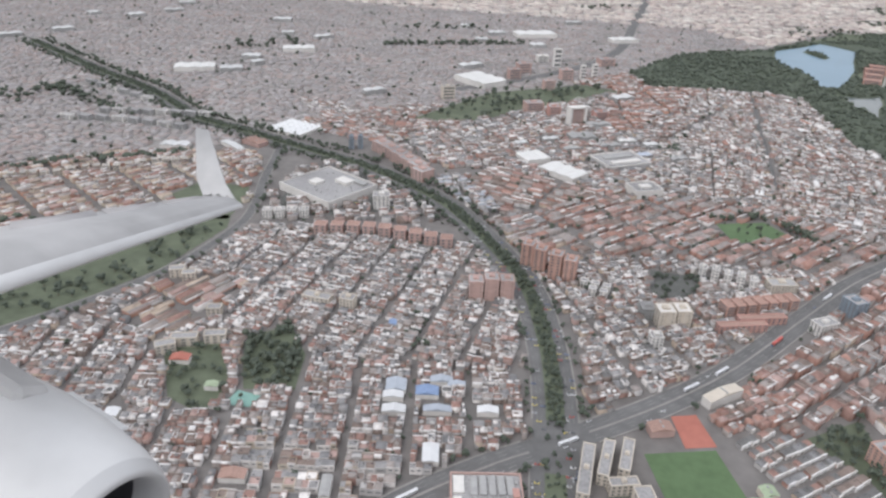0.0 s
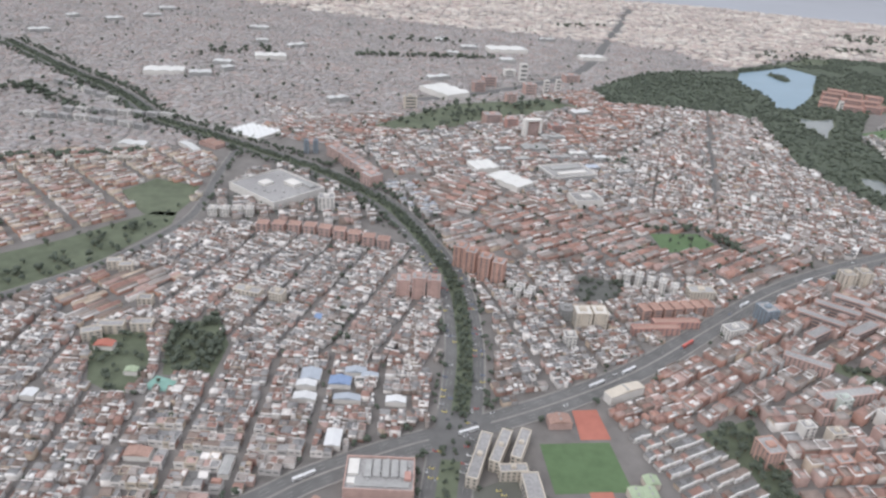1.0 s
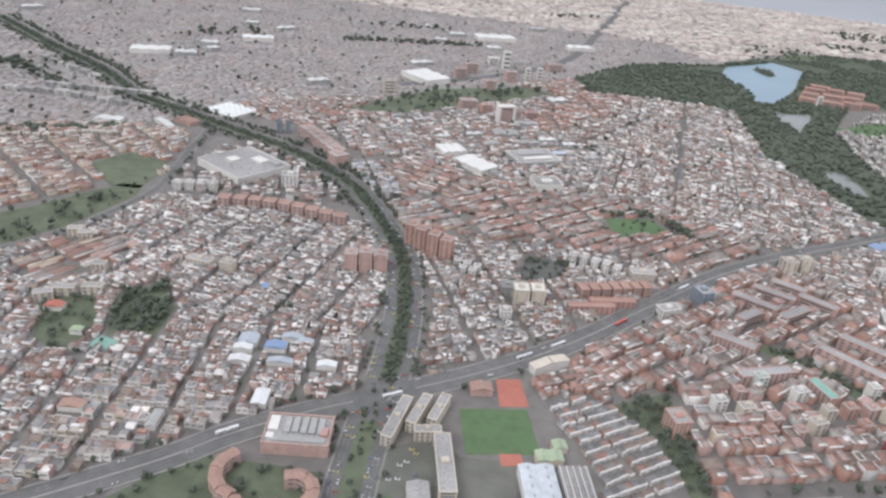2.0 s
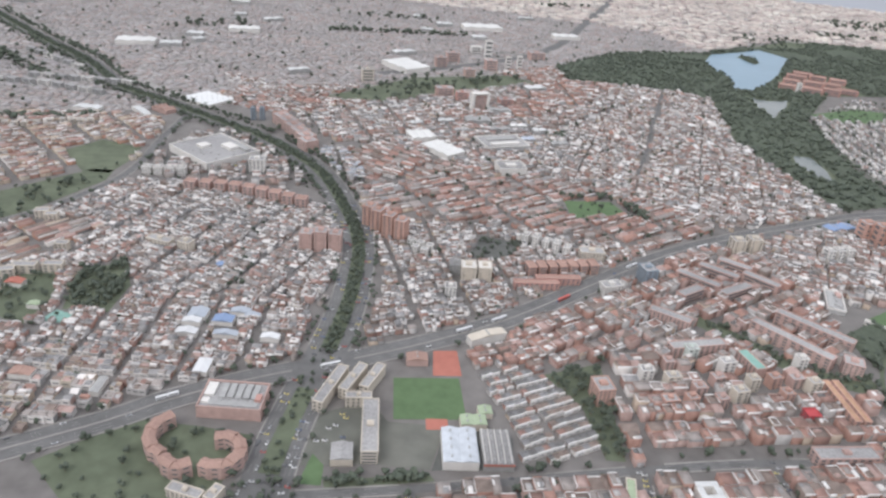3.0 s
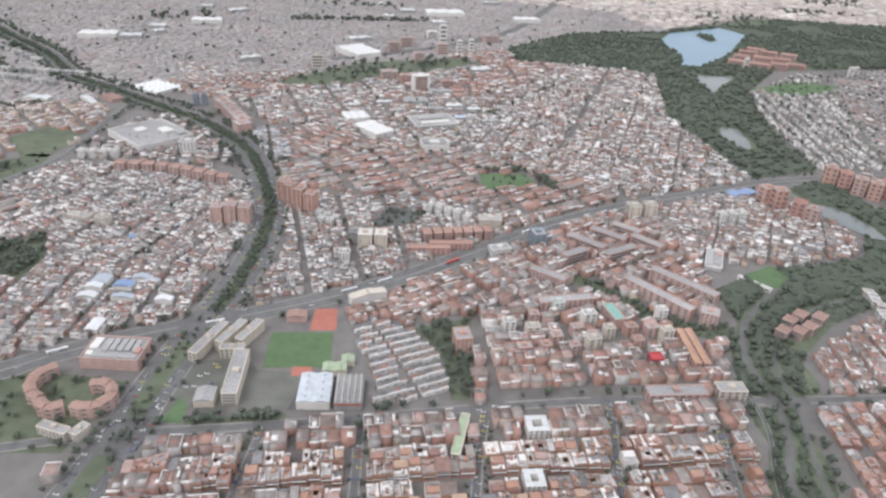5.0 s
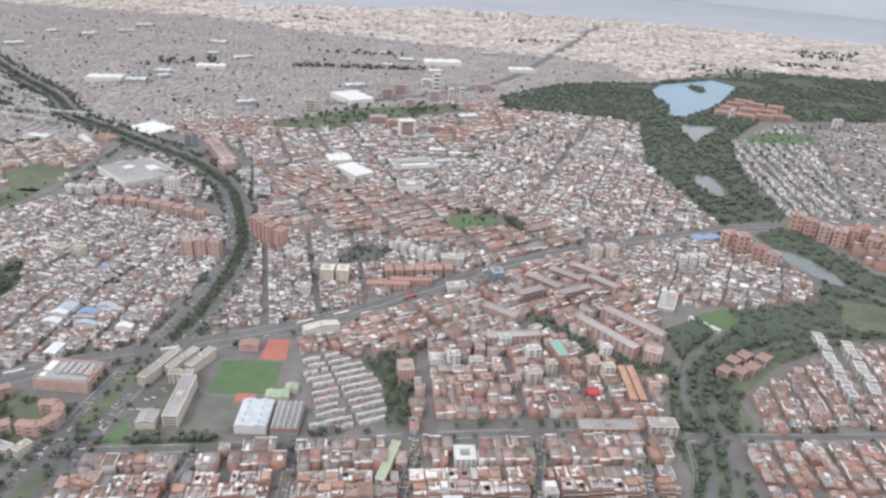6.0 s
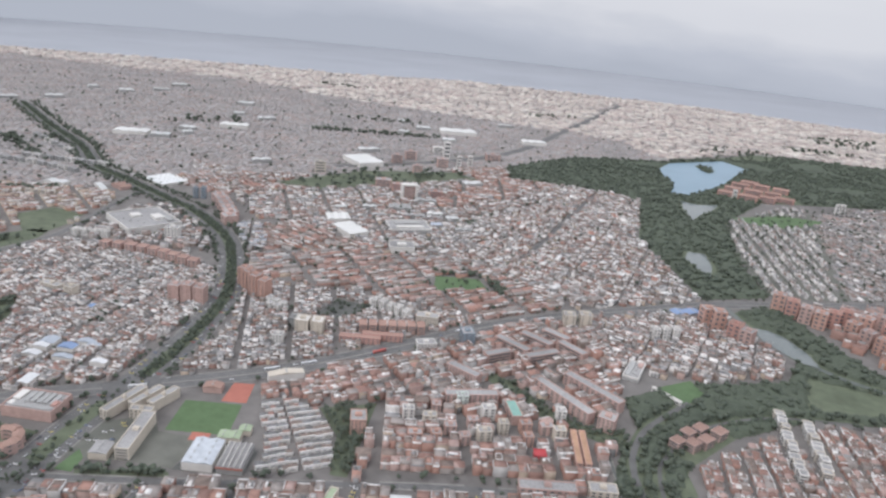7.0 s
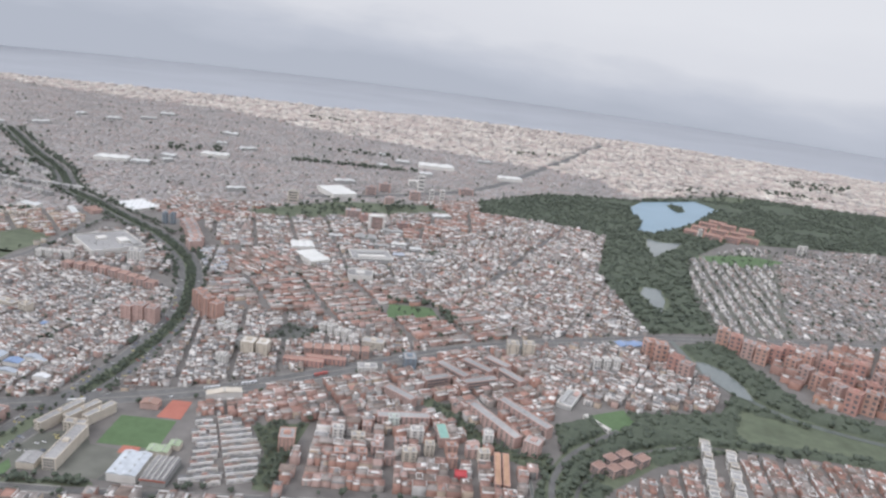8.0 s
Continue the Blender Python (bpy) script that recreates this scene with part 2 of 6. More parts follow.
def near_line(line, x, y):
    best = np.full(np.shape(x), 1e9)
    for (ax, ay), (bx, by) in zip(line, line[1:]):
        dx, dy = bx - ax, by - ay
        k = np.clip(((x - ax) * dx + (y - ay) * dy) / (dx * dx + dy * dy), 0, 1)
        best = np.minimum(best, np.hypot(x - ax - k * dx, y - ay - k * dy))
    return best


def free(x, y, margin=2.0):
    """Where neither a road nor a kept-out outline lies."""
    ok = np.ones(np.shape(x), bool)
    for line, half in ROADS:
        ok &= near_line(line, x, y) > half + margin
    for poly in KEEP_OUT:
        ok &= ~inside(poly, x, y)
        ok &= near_line(poly + poly[:1], x, y) > margin * 0.7
    return ok


def smooth(line, step=4.0):
    """A Catmull-Rom line through the given places."""
    pts = [Vector((*p, 0)) for p in line]
    pts = [pts[0] * 2 - pts[1]] + pts + [pts[-1] * 2 - pts[-2]]
    out = []
    for a, b, c, d in zip(pts, pts[1:], pts[2:], pts[3:]):
        n = max(1, int((c - b).length / step))
        for i in range(n):
            t = i / n
            p = 0.5 * ((2 * b) + (c - a) * t + (2 * a - 5 * b + 4 * c - d) * t * t + (3 * b - a - 3 * c + d) * t ** 3)
            out.append((p.x, p.y))
    out.append((pts[-2].x, pts[-2].y))
    return out


def offset(line, d):
    out = []
    for i, (x, y) in enumerate(line):
        (ax, ay), (bx, by) = line[max(0, i - 1)], line[min(len(line) - 1, i + 1)]
        k = math.hypot(bx - ax, by - ay) or 1
        out.append((x - (by - ay) / k * d, y + (bx - ax) / k * d))
    return out


def ribbon(name, line, d0, d1, z, material, thick=0.0):
    """A strip along a line between two offsets, with its edges drawn down by thick."""
    a, b = offset(line, d0), offset(line, d1)
    n = len(line)
    verts = [(*p, z) for p in a] + [(*p, z) for p in b]
    faces = [(i, i + 1, n + i + 1, n + i) if d0 > d1 else (i, n + i, n + i + 1, i + 1) for i in range(n - 1)]
    if thick:
        verts += [(*p, z - thick) for p in a] + [(*p, z - thick) for p in b]
        faces += [(i, i + 1, 2 * n + i + 1, 2 * n + i) for i in range(n - 1)]
        faces += [(n + i, n + i + 1, 3 * n + i + 1, 3 * n + i) for i in range(n - 1)]
    return new(name, mesh_of(name, verts, faces, [material]))


def sheet(name, poly, z, material):
    """A flat patch of ground with this outline."""
    bm = bmesh.new()
    bm.faces.new([bm.verts.new((*p, z)) for p in poly])
    bmesh.ops.triangulate(bm, faces=bm.faces[:])
    for f in bm.faces:
        if f.normal.z < 0:
            f.normal_flip()
    return part(name, bm, material)


def plots(poly, angle, origin, block, gap, depth, lane, patio, wide, jitter=0.12, density=0.97):
    """House plots in rows inside an outline: x, y, angle, width, depth, row number."""
    ca, sa = math.cos(radians(angle)), math.sin(radians(angle))
    px, py = np.array([p[0] for p in poly], float) - origin[0], np.array([p[1] for p in poly], float) - origin[1]
    u, v = px * ca + py * sa, -px * sa + py * ca
    pair = 2 * depth + lane + patio
    out = []
    for k in range(int(math.floor(v.min() / pair)), int(math.ceil(v.max() / pair)) + 1):
        for side in (0, 1):
            vc = k * pair + lane / 2 + depth / 2 + side * (depth + patio)
            for b in range(int(math.floor(u.min() / block)), int(math.ceil(u.max() / block)) + 1):
                s = b * block + gap / 2
                while s < (b + 1) * block - gap / 2 - wide * 0.6:
                    w = min(wide * rng.uniform(0.6, 1.6), (b + 1) * block - gap / 2 - s)
                    dd = depth * rng.uniform(0.78, 1.0)
                    out.append((s + w / 2, vc + (dd - depth) / 2 * (1 if side else -1), w, dd, side))
                    s += w
    o = np.array(out)
    x, y = o[:, 0] * ca - o[:, 1] * sa + origin[0], o[:, 0] * sa + o[:, 1] * ca + origin[1]
    ok = inside(poly, x, y) & free(x, y, wide * 0.28 + 0.2) & (rng.random(len(o)) < density)
    o, x, y = o[ok], x[ok], y[ok]
    return np.c_[x, y, np.full(len(o), angle) + rng.normal(0, 0.6, len(o)), o[:, 2], o[:, 3], o[:, 4]]


def raw_mesh(name, V, F, index, mats):
    """A mesh of quads from arrays."""
    me = bpy.data.meshes.new(name)
    me.vertices.add(len(V))
    me.vertices.foreach_set("co", V.astype(np.float32).ravel())
    me.loops.add(F.size)
    me.loops.foreach_set("vertex_index", F.astype(np.int32).ravel())
    me.polygons.add(len(F))
    me.polygons.foreach_set("loop_start", np.arange(0, F.size, F.shape[1], dtype=np.int32))
    me.polygons.foreach_set("material_index", index.astype(np.int32))
    for m in mats:
        me.materials.append(m)
    me.update(calc_edges=True)
    return me


def house_rows(name, label, p, low, high, walls, roofs, pitched=0.4, detail=True):
    """Many small houses as one object: walls, flat or ridged roofs, street fronts that rise over the roof, and rooms built on top."""
    n = len(p)
    if n == 0:
        return None
    a = np.radians(p[:, 2])
    ca, sa = np.cos(a), np.sin(a)
    h = rng.uniform(low, high, n)
    tall = rng.random(n) < 0.10
    h[tall] += (high - low) * 0.6
    w, d = p[:, 3] * 0.98, p[:, 4]
    front = np.where(p[:, 5] > 0.5, 1.0, -1.0)
    V, F, M = [], [], []
    count = 0

    def put(keep, cx, cy, hw, hd, z0, z1, slot, ridge=None):
        """Boxes without floors, in each house's own axes; a ridge turns the lid into two slopes."""
        nonlocal count
        k = np.flatnonzero(keep)
        if len(k) == 0:
            return
        sx, sy = np.array([-1, 1, 1, -1]), np.array([-1, -1, 1, 1])
        lx, ly = cx[k, None] + sx * hw[k, None], cy[k, None] + sy * hd[k, None]
        ux, uy = lx, (ly if ridge is None else np.repeat(cy[k, None], 4, 1))
        def world_of(qx, qy, z):
            return np.stack([p[k, 0, None] + qx * ca[k, None] - qy * sa[k, None], p[k, 1, None] + qx * sa[k, None] + qy * ca[k, None], np.repeat(z[k, None], 4, 1)], -1)
        V.append(np.concatenate([world_of(lx, ly, z0), world_of(ux, uy, z1)], 1).reshape(-1, 3))
        base = count + np.arange(len(k))[:, None] * 8
        quads = [(0, 1, 5, 4), (1, 2, 6, 5), (2, 3, 7, 6), (3, 0, 4, 7)] + ([(4, 5, 6, 7)] if ridge is None else [])
        f = np.stack([base + np.array(q) for q in quads], 1).reshape(-1, 4)
        F.append(f)
        M.append(np.full(len(f), slot))
        count += len(k) * 8

    zero, all_of = np.zeros(n), np.ones(n, bool)
    gabled = rng.random(n) < pitched
    put(all_of, zero, zero, w / 2, d / 2, zero, h, 0)
    put(~gabled, zero, zero, w / 2 * 0.97, d / 2 * 0.97, h - 0.05, h + 0.10, 1)
    put(gabled, zero, zero, w / 2 * 1.01, d / 2 * 1.05, h + 0.01, h + rng.uniform(0.4, 0.9, n), 1, True)
    if detail:
        fronts = rng.random(n) < 0.72
        rim, rz = ~gabled & (rng.random(n) < 0.4), h + rng.uniform(0.28, 0.5, n)
        thin = np.full(n, 0.11)
        put(rim, zero, -front * (d / 2 - 0.1), w / 2 * 0.98, thin, h, rz, 3)
        put(rim, w / 2 - 0.12, zero, thin, d / 2 * 0.95, h, rz, 3)
        put(rim, -w / 2 + 0.12, zero, thin, d / 2 * 0.95, h, rz, 3)
        put(fronts, zero, front * d / 2, w / 2 * 0.99, np.full(n, 0.16), h - 0.45, h + rng.uniform(0.3, 0.7, n), 3)
        for _ in range(2):
            room = (rng.random(n) < 0.5) & ~gabled
            hw, hd = w * rng.uniform(0.12, 0.32, n), d * rng.uniform(0.10, 0.24, n)
            put(room, (w / 2 - hw) * rng.uniform(-0.95, 0.95, n), (d / 2 - hd) * rng.uniform(-0.9, 0.9, n), hw, hd, h, h + rng.uniform(0.25, 1.0, n), 2)
        shedk = rng.random(n) < 0.35
        put(shedk, zero, -front * (d / 2 + 0.3), w / 2 * rng.uniform(0.3, 0.9, n), np.full(n, 0.32), zero, h * rng.uniform(0.4, 0.75, n), 2)
    return tagged(new(name, raw_mesh(name, np.concatenate(V), np.concatenate(F), np.concatenate(M), [walls, roofs, m_bits, m_rims])), label, "houses", kind="stuff")


def loose_town(poly, base, spacing, wide, deep, density=0.85):
    """Plots of a distant town whose rows bend and break."""
    xs, ys = [p[0] for p in poly], [p[1] for p in poly]
    gx, gy = np.meshgrid(np.arange(min(xs), max(xs), spacing), np.arange(min(ys), max(ys), spacing * 0.8))
    x = gx.ravel() + rng.uniform(-.4, .4, gx.size) * spacing
    y = gy.ravel() + rng.uniform(-.4, .4, gx.size) * spacing * 0.8
    ang = base + 30 * np.sin(x / 170 + 1.3 * np.sin(y / 210)) + 25 * np.cos(y / 150 + x / 310)
    ok = inside(poly, x, y) & (rng.random(len(x)) < density)
    x, y, ang = x[ok], y[ok], ang[ok]
    ok = free(x, y, 3.0)
    x, y, ang = x[ok], y[ok], ang[ok]
    n = len(x)
    return np.c_[x, y, ang, wide * rng.uniform(0.6, 1.7, n), deep * rng.uniform(0.7, 1.3, n), np.zeros(n)]

# ---------------------------------------------------------------- ground, distance
ground = sheet("ground", [(-4600, -1500), (4600, -1500), (4600, 4600), (-4600, 4600)], 0.0, m_ground)
tagged(ground, "grey-brown paved city ground between the houses", "ground", kind="structure")
# distance haze over the plain is painted into this blue-grey colour
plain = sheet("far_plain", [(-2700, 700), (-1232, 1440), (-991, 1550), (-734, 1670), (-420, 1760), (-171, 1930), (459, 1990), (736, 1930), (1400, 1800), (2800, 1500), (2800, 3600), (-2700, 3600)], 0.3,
              mat("hazed_fields", [(0.332, 0.344, 0.378), (0.35, 0.362, 0.393), (0.34, 0.352, 0.385)], "plain", spread=0.06, size=0.004, coarse=0.002))
tagged(plain, "plain behind the city, coloured blue-grey with distance haze", "plain", kind="structure")


def make_backdrop():
    m = bpy.data.materials.new("cloud_bank")
    m.use_nodes = True
    n, l = m.node_tree.nodes, m.node_tree.links
    n.remove(n["Principled BSDF"])
    geo, sep = n.new("ShaderNodeNewGeometry"), n.new("ShaderNodeSeparateXYZ")
    l.new(geo.outputs["Position"], sep.inputs[0])
    noise_t, scale = n.new("ShaderNodeTexNoise"), n.new("ShaderNodeVectorMath")
    scale.operation = "MULTIPLY"
    scale.inputs[1].default_value = (0.0016, 0.0016, 0.006)
    l.new(geo.outputs["Position"], scale.inputs[0])
    l.new(scale.outputs[0], noise_t.inputs["Vector"])
    noise_t.inputs["Detail"].default_value, noise_t.inputs["Scale"].default_value = 5, 1.0
    lift = n.new("ShaderNodeMath")
    lift.operation = "MULTIPLY_ADD"
    lift.inputs[1].default_value = 300.0
    l.new(noise_t.outputs["Fac"], lift.inputs[0])
    fall = n.new("ShaderNodeMath")
    fall.operation = "MULTIPLY_ADD"
    fall.inputs[1].default_value = 0.045
    l.new(sep.outputs["X"], fall.inputs[0])
    l.new(sep.outputs["Z"], fall.inputs[2])
    l.new(fall.outputs[0], lift.inputs[2])
    span = n.new("ShaderNodeMapRange")
    for k, v in (("From Min", 185.0), ("From Max", 610.0)):
        span.inputs[k].default_value = v
    l.new(lift.outputs[0], span.inputs["Value"])
    ramp = n.new("ShaderNodeValToRGB")
    cr = ramp.color_ramp
    cr.elements[0].color, cr.elements[1].color = (0.378, 0.393, 0.43, 1), (0.62, 0.612, 0.612, 1)
    for pos, c in ((0.22, (0.435, 0.446, 0.48)), (0.5, (0.575, 0.57, 0.578))):
        cr.elements.new(pos).color = (*c, 1)
    l.new(span.outputs["Result"], ramp.inputs["Fac"])
    em = n.new("ShaderNodeEmission")
    l.new(ramp.outputs["Color"], em.inputs["Color"])
    em.inputs["Strength"].default_value = 1.0
    l.new(em.outputs[0], n["Material Output"].inputs["Surface"])
    k, r = 64, 2900.0
    verts = [(r * math.cos(2 * math.pi * i / k), r * math.sin(2 * math.pi * i / k), z) for z in (-5.0, 1100.0) for i in range(k)]
    faces = [(i, (i + 1) % k, k + (i + 1) % k, k + i) for i in range(k)]
    return tagged(new("backdrop", mesh_of("backdrop", verts, faces, [m])), "grey cloud bank over the hazy horizon", "clouds", kind="structure")


make_backdrop()

# ---------------------------------------------------------------- roads
AV_A = smooth([(28, 60), (27.5, 133), (26, 150), (24, 172), (23, 205), (23.5, 228), (22, 266), (18, 300), (8, 346), (-15, 395), (-55, 456), (-115, 506), (-170, 535), (-245, 573), (-300, 600), (-380, 672), (-490, 748), (-640, 860)])
AV_B = smooth([(-120, 105), (-51, 162), (-29, 184), (-1, 206), (25, 223), (68, 253), (107, 287), (152, 337), (199, 388), (250, 430), (300, 464), (354, 500), (410, 526), (490, 562), (640, 625)])
EAST_ST = smooth([(-30, 118), (17, 139), (91, 163), (167, 190), (221, 207), (280, 220), (372, 244), (520, 290)])
RIVER_RD = smooth([(286, 60), (290.5, 157), (289.5, 175), (295, 196), (295.5, 223), (290.5, 244), (289.5, 263), (294.5, 285), (304, 303), (322, 330)])
BANK_RD = smooth([(300, 60), (302, 157), (303, 190), (304.5, 223), (302.5, 246), (305, 264), (325, 300), (365, 330), (420, 345)])
WEST_RD = smooth([(-262, 228), (-222, 278), (-192, 326), (-176, 385), (-178, 425), (-188, 470), (-200, 540)])
NORTH_ST = smooth([(193, 532), (205, 594), (225, 710), (244, 814)])
DIAG_ST = smooth([(100, 600), (152, 675), (205, 760)])
FAR_AV = smooth([(-80, 760), (20, 860), (110, 1010), (170, 1300), (260, 1800)])


CROSSINGS = [(25, 222, 13), (27, 142, 10), (295.5, 223, 4), (304.5, 224, 4), (79, 160, 4.5), (116, 173, 4.5), (167.5, 190, 4.5), (221, 207, 4.5), (266, 217, 4.5)]


def stretches(line):
    """The runs of a line between crossings."""
    out, run = [], []
    for p in line:
        if any(math.hypot(p[0] - x, p[1] - y) < r for x, y, r in CROSSINGS):
            if len(run) > 1:
                out.append(run)
            run = []
        else:
            run.append(p)
    return out + ([run] if len(run) > 1 else [])


def road(name, label, line, half, median=0.0, lanes=2, kerb=True, z=0.12):
    ROADS.append((line, half + (0.9 if kerb else 0.4)))
    tagged(ribbon(name, line, half, -half, z, m_asphalt), label, "road", kind="structure")
    for run in stretches(line):
        if kerb:
            for s in (1, -1):
                tagged(ribbon("pavement", run, s * (half + 0.8), s * half, z + 0.08, m_paving, 0.2), "pale concrete pavement along the road", "pavement", kind="structure")
        if median:
            tagged(ribbon("median_strip", run, median, -median, z + 0.12, m_grass if median > 1 else m_paving, 0.2), "grassed or paved median of the avenue", "median", kind="structure")
        for s in (1, -1):
            inner = median + 0.15
            for k in range(1, lanes):
                c = s * (inner + (half - inner) * k / lanes)
                v, f = [], []
                o1, o2 = offset(run, c + 0.06), offset(run, c - 0.06)
                for i in range(0, len(run) - 1, 2):
                    n = len(v)
                    v += [(*o1[i], z + 0.03), (*o1[i + 1], z + 0.03), (*o2[i + 1], z + 0.03), (*o2[i], z + 0.03)]
                    f.append((n, n + 3, n + 2, n + 1))
                tagged(new("lane_marking", mesh_of("lane_marking", v, f, [m_paint])), "broken white lane line", "road marking", kind="structure")


road("avenue_road", "wide grey avenue with a grassed median", AV_A, 9.4, 4.0, 3)
road("highway_road", "pale grey dual carriageway crossing the city", AV_B, 6.2, 0.5, 3, z=0.20)
road("street_road", "straight asphalt street between apartment blocks", EAST_ST, 2.0, z=0.16)
road("riverside_road", "narrow road along the tree-lined canal", RIVER_RD, 1.7, lanes=1, kerb=False, z=0.14)
road("bank_road", "curving road by the canal park", BANK_RD, 1.0, lanes=1, kerb=False, z=0.18)
road("boundary_road", "road beside the green strip", WEST_RD, 2.8, z=0.13)
road("district_road", "long straight street through white houses", NORTH_ST, 1.8, kerb=False)
road("diagonal_road", "diagonal street between sheds", DIAG_ST, 1.4, kerb=False, z=0.17)
road("far_avenue", "distant straight avenue", FAR_AV, 7.0, kerb=False, z=0.14)

for a, b, c in (((79, 160), (82, 125), (87, 60)), ((116, 173), (125, 130), (135, 70)), ((167.5, 190), (168.5, 150), (174, 80)), ((221, 207), (223, 144), (226, 80)), ((266, 217), (267, 177), (268, 90))):
    road("side_street", "narrow tree-lined side street between apartment blocks", smooth([a, b, c]), 1.4, lanes=1, z=0.13)

# ---------------------------------------------------------------- parks, fields, water
def patch(name, label, poly, material, z=0.06, category="lawn", keep=True):
    if keep:
        KEEP_OUT.append(poly)
    return tagged(sheet(name, poly, z, material), label, category, kind="structure")


PARK = [(118, 895), (201, 1030), (338, 1103), (512, 1300), (900, 1330), (860, 1010), (654, 990), (455, 905), (396, 777), (390, 633), (402, 540), (345, 508), (330, 560), (296, 650), (299, 823), (219, 838), (136, 824)]
patch("park_lawn", "dark green park with dense trees round the lake", PARK, m_grass)
LAKE = [(330, 1042), (348, 1100), (399, 1145), (436, 1182), (453, 1160), (470, 1130), (440, 1060), (419, 997), (381, 920), (358, 885), (339, 888), (347, 952), (334, 994)]
tagged(sheet("lake", LAKE, 0.5, m_water), "pale blue lake inside the park", "lake", kind="structure")
tagged(sheet("lake_island", [(386, 1104), (398, 1120), (411, 1104), (414, 1074), (402, 1058), (394, 1075)], 0.9, m_grass), "small wooded island in the lake", "island", kind="structure")
POND = [(350, 850), (372, 842), (396, 858), (384, 820), (372, 800), (357, 762), (350, 800)]
tagged(sheet("pond", POND, 0.5, m_pond), "grey pond south of the lake", "pond", kind="structure")
POND2 = [(339, 612), (343, 636), (359, 636), (362, 600), (358, 566), (350, 580)]
tagged(sheet("reservoir_pond", POND2, 0.5, m_pond), "small grey pond in the park", "pond", kind="structure")
CANAL_PARK = [(284, 318), (292, 290), (284, 262), (279, 226), (308, 224), (318, 262), (345, 300), (392, 338), (452, 352), (560, 362), (640, 420), (640, 470), (505, 418), (452, 420), (425, 470), (402, 520), (368, 492), (378, 452), (400, 418), (388, 384), (356, 366), (320, 352)]
patch("canal_park", "green park with trees along the river", CANAL_PARK, m_grass)
RIVER = smooth([(362, 500), (380, 454), (402, 424), (437, 399), (490, 390), (560, 392), (660, 430)])
tagged(ribbon("river", RIVER, 2.2, -2.2, 0.3, m_river), "murky grey river in a green park", "river", kind="structure")
BASIN = [(378, 466), (388, 466), (399, 458), (410, 436), (414, 416), (404, 417), (394, 427), (382, 444)]
tagged(sheet("river_basin", BASIN, 0.42, m_pond), "wide grey basin where the river spreads", "water", kind="structure")
GREEN_WEST = [(-300, 250), (-262, 236), (-224, 280), (-196, 326), (-181, 384), (-186, 402), (-200, 400), (-232, 345), (-275, 295)]
patch("green_strip", "long grassy strip with trees beside a road", GREEN_WEST, m_grass)
FIELD = [(58, 222), (87, 229), (94, 202), (64, 195)]
patch("sports_field", "bright green school sports field", FIELD, m_turf, 0.10)
patch("clay_court", "orange clay court beside the green field", [(72, 247), (83, 250), (88, 231), (75, 228)], m_claycourt, 0.12, "court")
patch("small_clay_court", "small orange clay court", [(77, 198.5), (86, 200.5), (87.5, 194), (78.5, 192)], m_claycourt, 0.14, "court")
patch("football_pitch", "green football pitch among houses", [(133, 456), (167, 465), (180, 443), (139, 427)], m_turf, 0.12)
patch("training_pitch", "green pitch by the trees", [(303, 340), (325, 359), (332, 345), (320, 325)], m_turf, 0.12)
patch("west_field", "dull green walled field", [(-240, 425), (-228, 456), (-192, 450), (-186, 420), (-186, 396), (-206, 394)], m_grass)
patch("lawn", "green lawn beyond the pond", [(402, 800), (470, 850), (520, 850), (470, 790), (430, 785)], m_turf, 0.09)
patch("school_yard", "worn dark grass and earth round a school", [(32, 160), (62, 168), (84, 170), (86, 196), (62, 193), (52, 204), (32, 190)], m_earth, 0.08, "yard")
patch("works_yard", "dark grey asphalt yard beside warehouses", [(84.5, 170), (116, 178), (114, 196), (86.5, 196)], m_yard, 0.08, "yard")
patch("tree_square", "shady green square among houses", [(-125, 272), (-106, 284), (-92, 262), (-89, 236), (-111, 233), (-118, 250)], m_grass)
patch("school_lawn", "green lawn round a school", [(-160, 258), (-136, 266), (-118, 236), (-120, 214), (-140, 222)], m_grass)
patch("tree_belt", "dark belt of trees between house rows", [(125, 242), (152, 258), (156, 225), (160, 193), (152, 192), (143, 222)], m_grass)
patch("verge_lawn", "grass verge at the avenue", [(37.5, 152), (46, 153), (44, 163), (38, 168)], m_turf, 0.11)
patch("belt_lawn", "grass belt crossing the north of the city", [(-110, 640), (-40, 760), (60, 820), (100, 800), (20, 720), (-60, 640)], m_grass)
patch("block_lawn", "green court among apartment slabs", [(200, 311), (208, 318), (226, 305), (248, 286), (270, 278), (284, 284), (288, 266), (270, 268), (246, 275), (222, 294)], m_grass)
patch("terrace_lawn", "dull earth between white terraces", [(398, 775), (392, 635), (404, 545), (440, 552), (560, 610), (620, 640), (560, 880), (470, 880)], m_earth, 0.05, keep=False)
patch("tennis_court", "teal sports court", [(-115, 222), (-104, 222), (-102, 230), (-113, 232)], m_teal_roof, 0.10, "court")
patch("clay_quarter_lawn", "green court among clay-roofed houses", [(330, 184), (348, 192), (350, 184), (334, 176)], m_grass, 0.08)
patch("south_canal_bank", "green canal bank south of the street", [(274, 90), (306, 90), (306, 160), (308, 186), (303, 219), (281, 217), (286, 194), (280, 168)], m_grass, 0.07)
patch("corner_lawn", "small lawn between canal road and houses", [(307, 227), (316, 258), (320, 241), (318, 230)], m_grass, 0.08)
CANAL = smooth([(276, 262), (280.8, 242), (285.4, 222), (287.5, 200), (284, 172), (282, 120)])
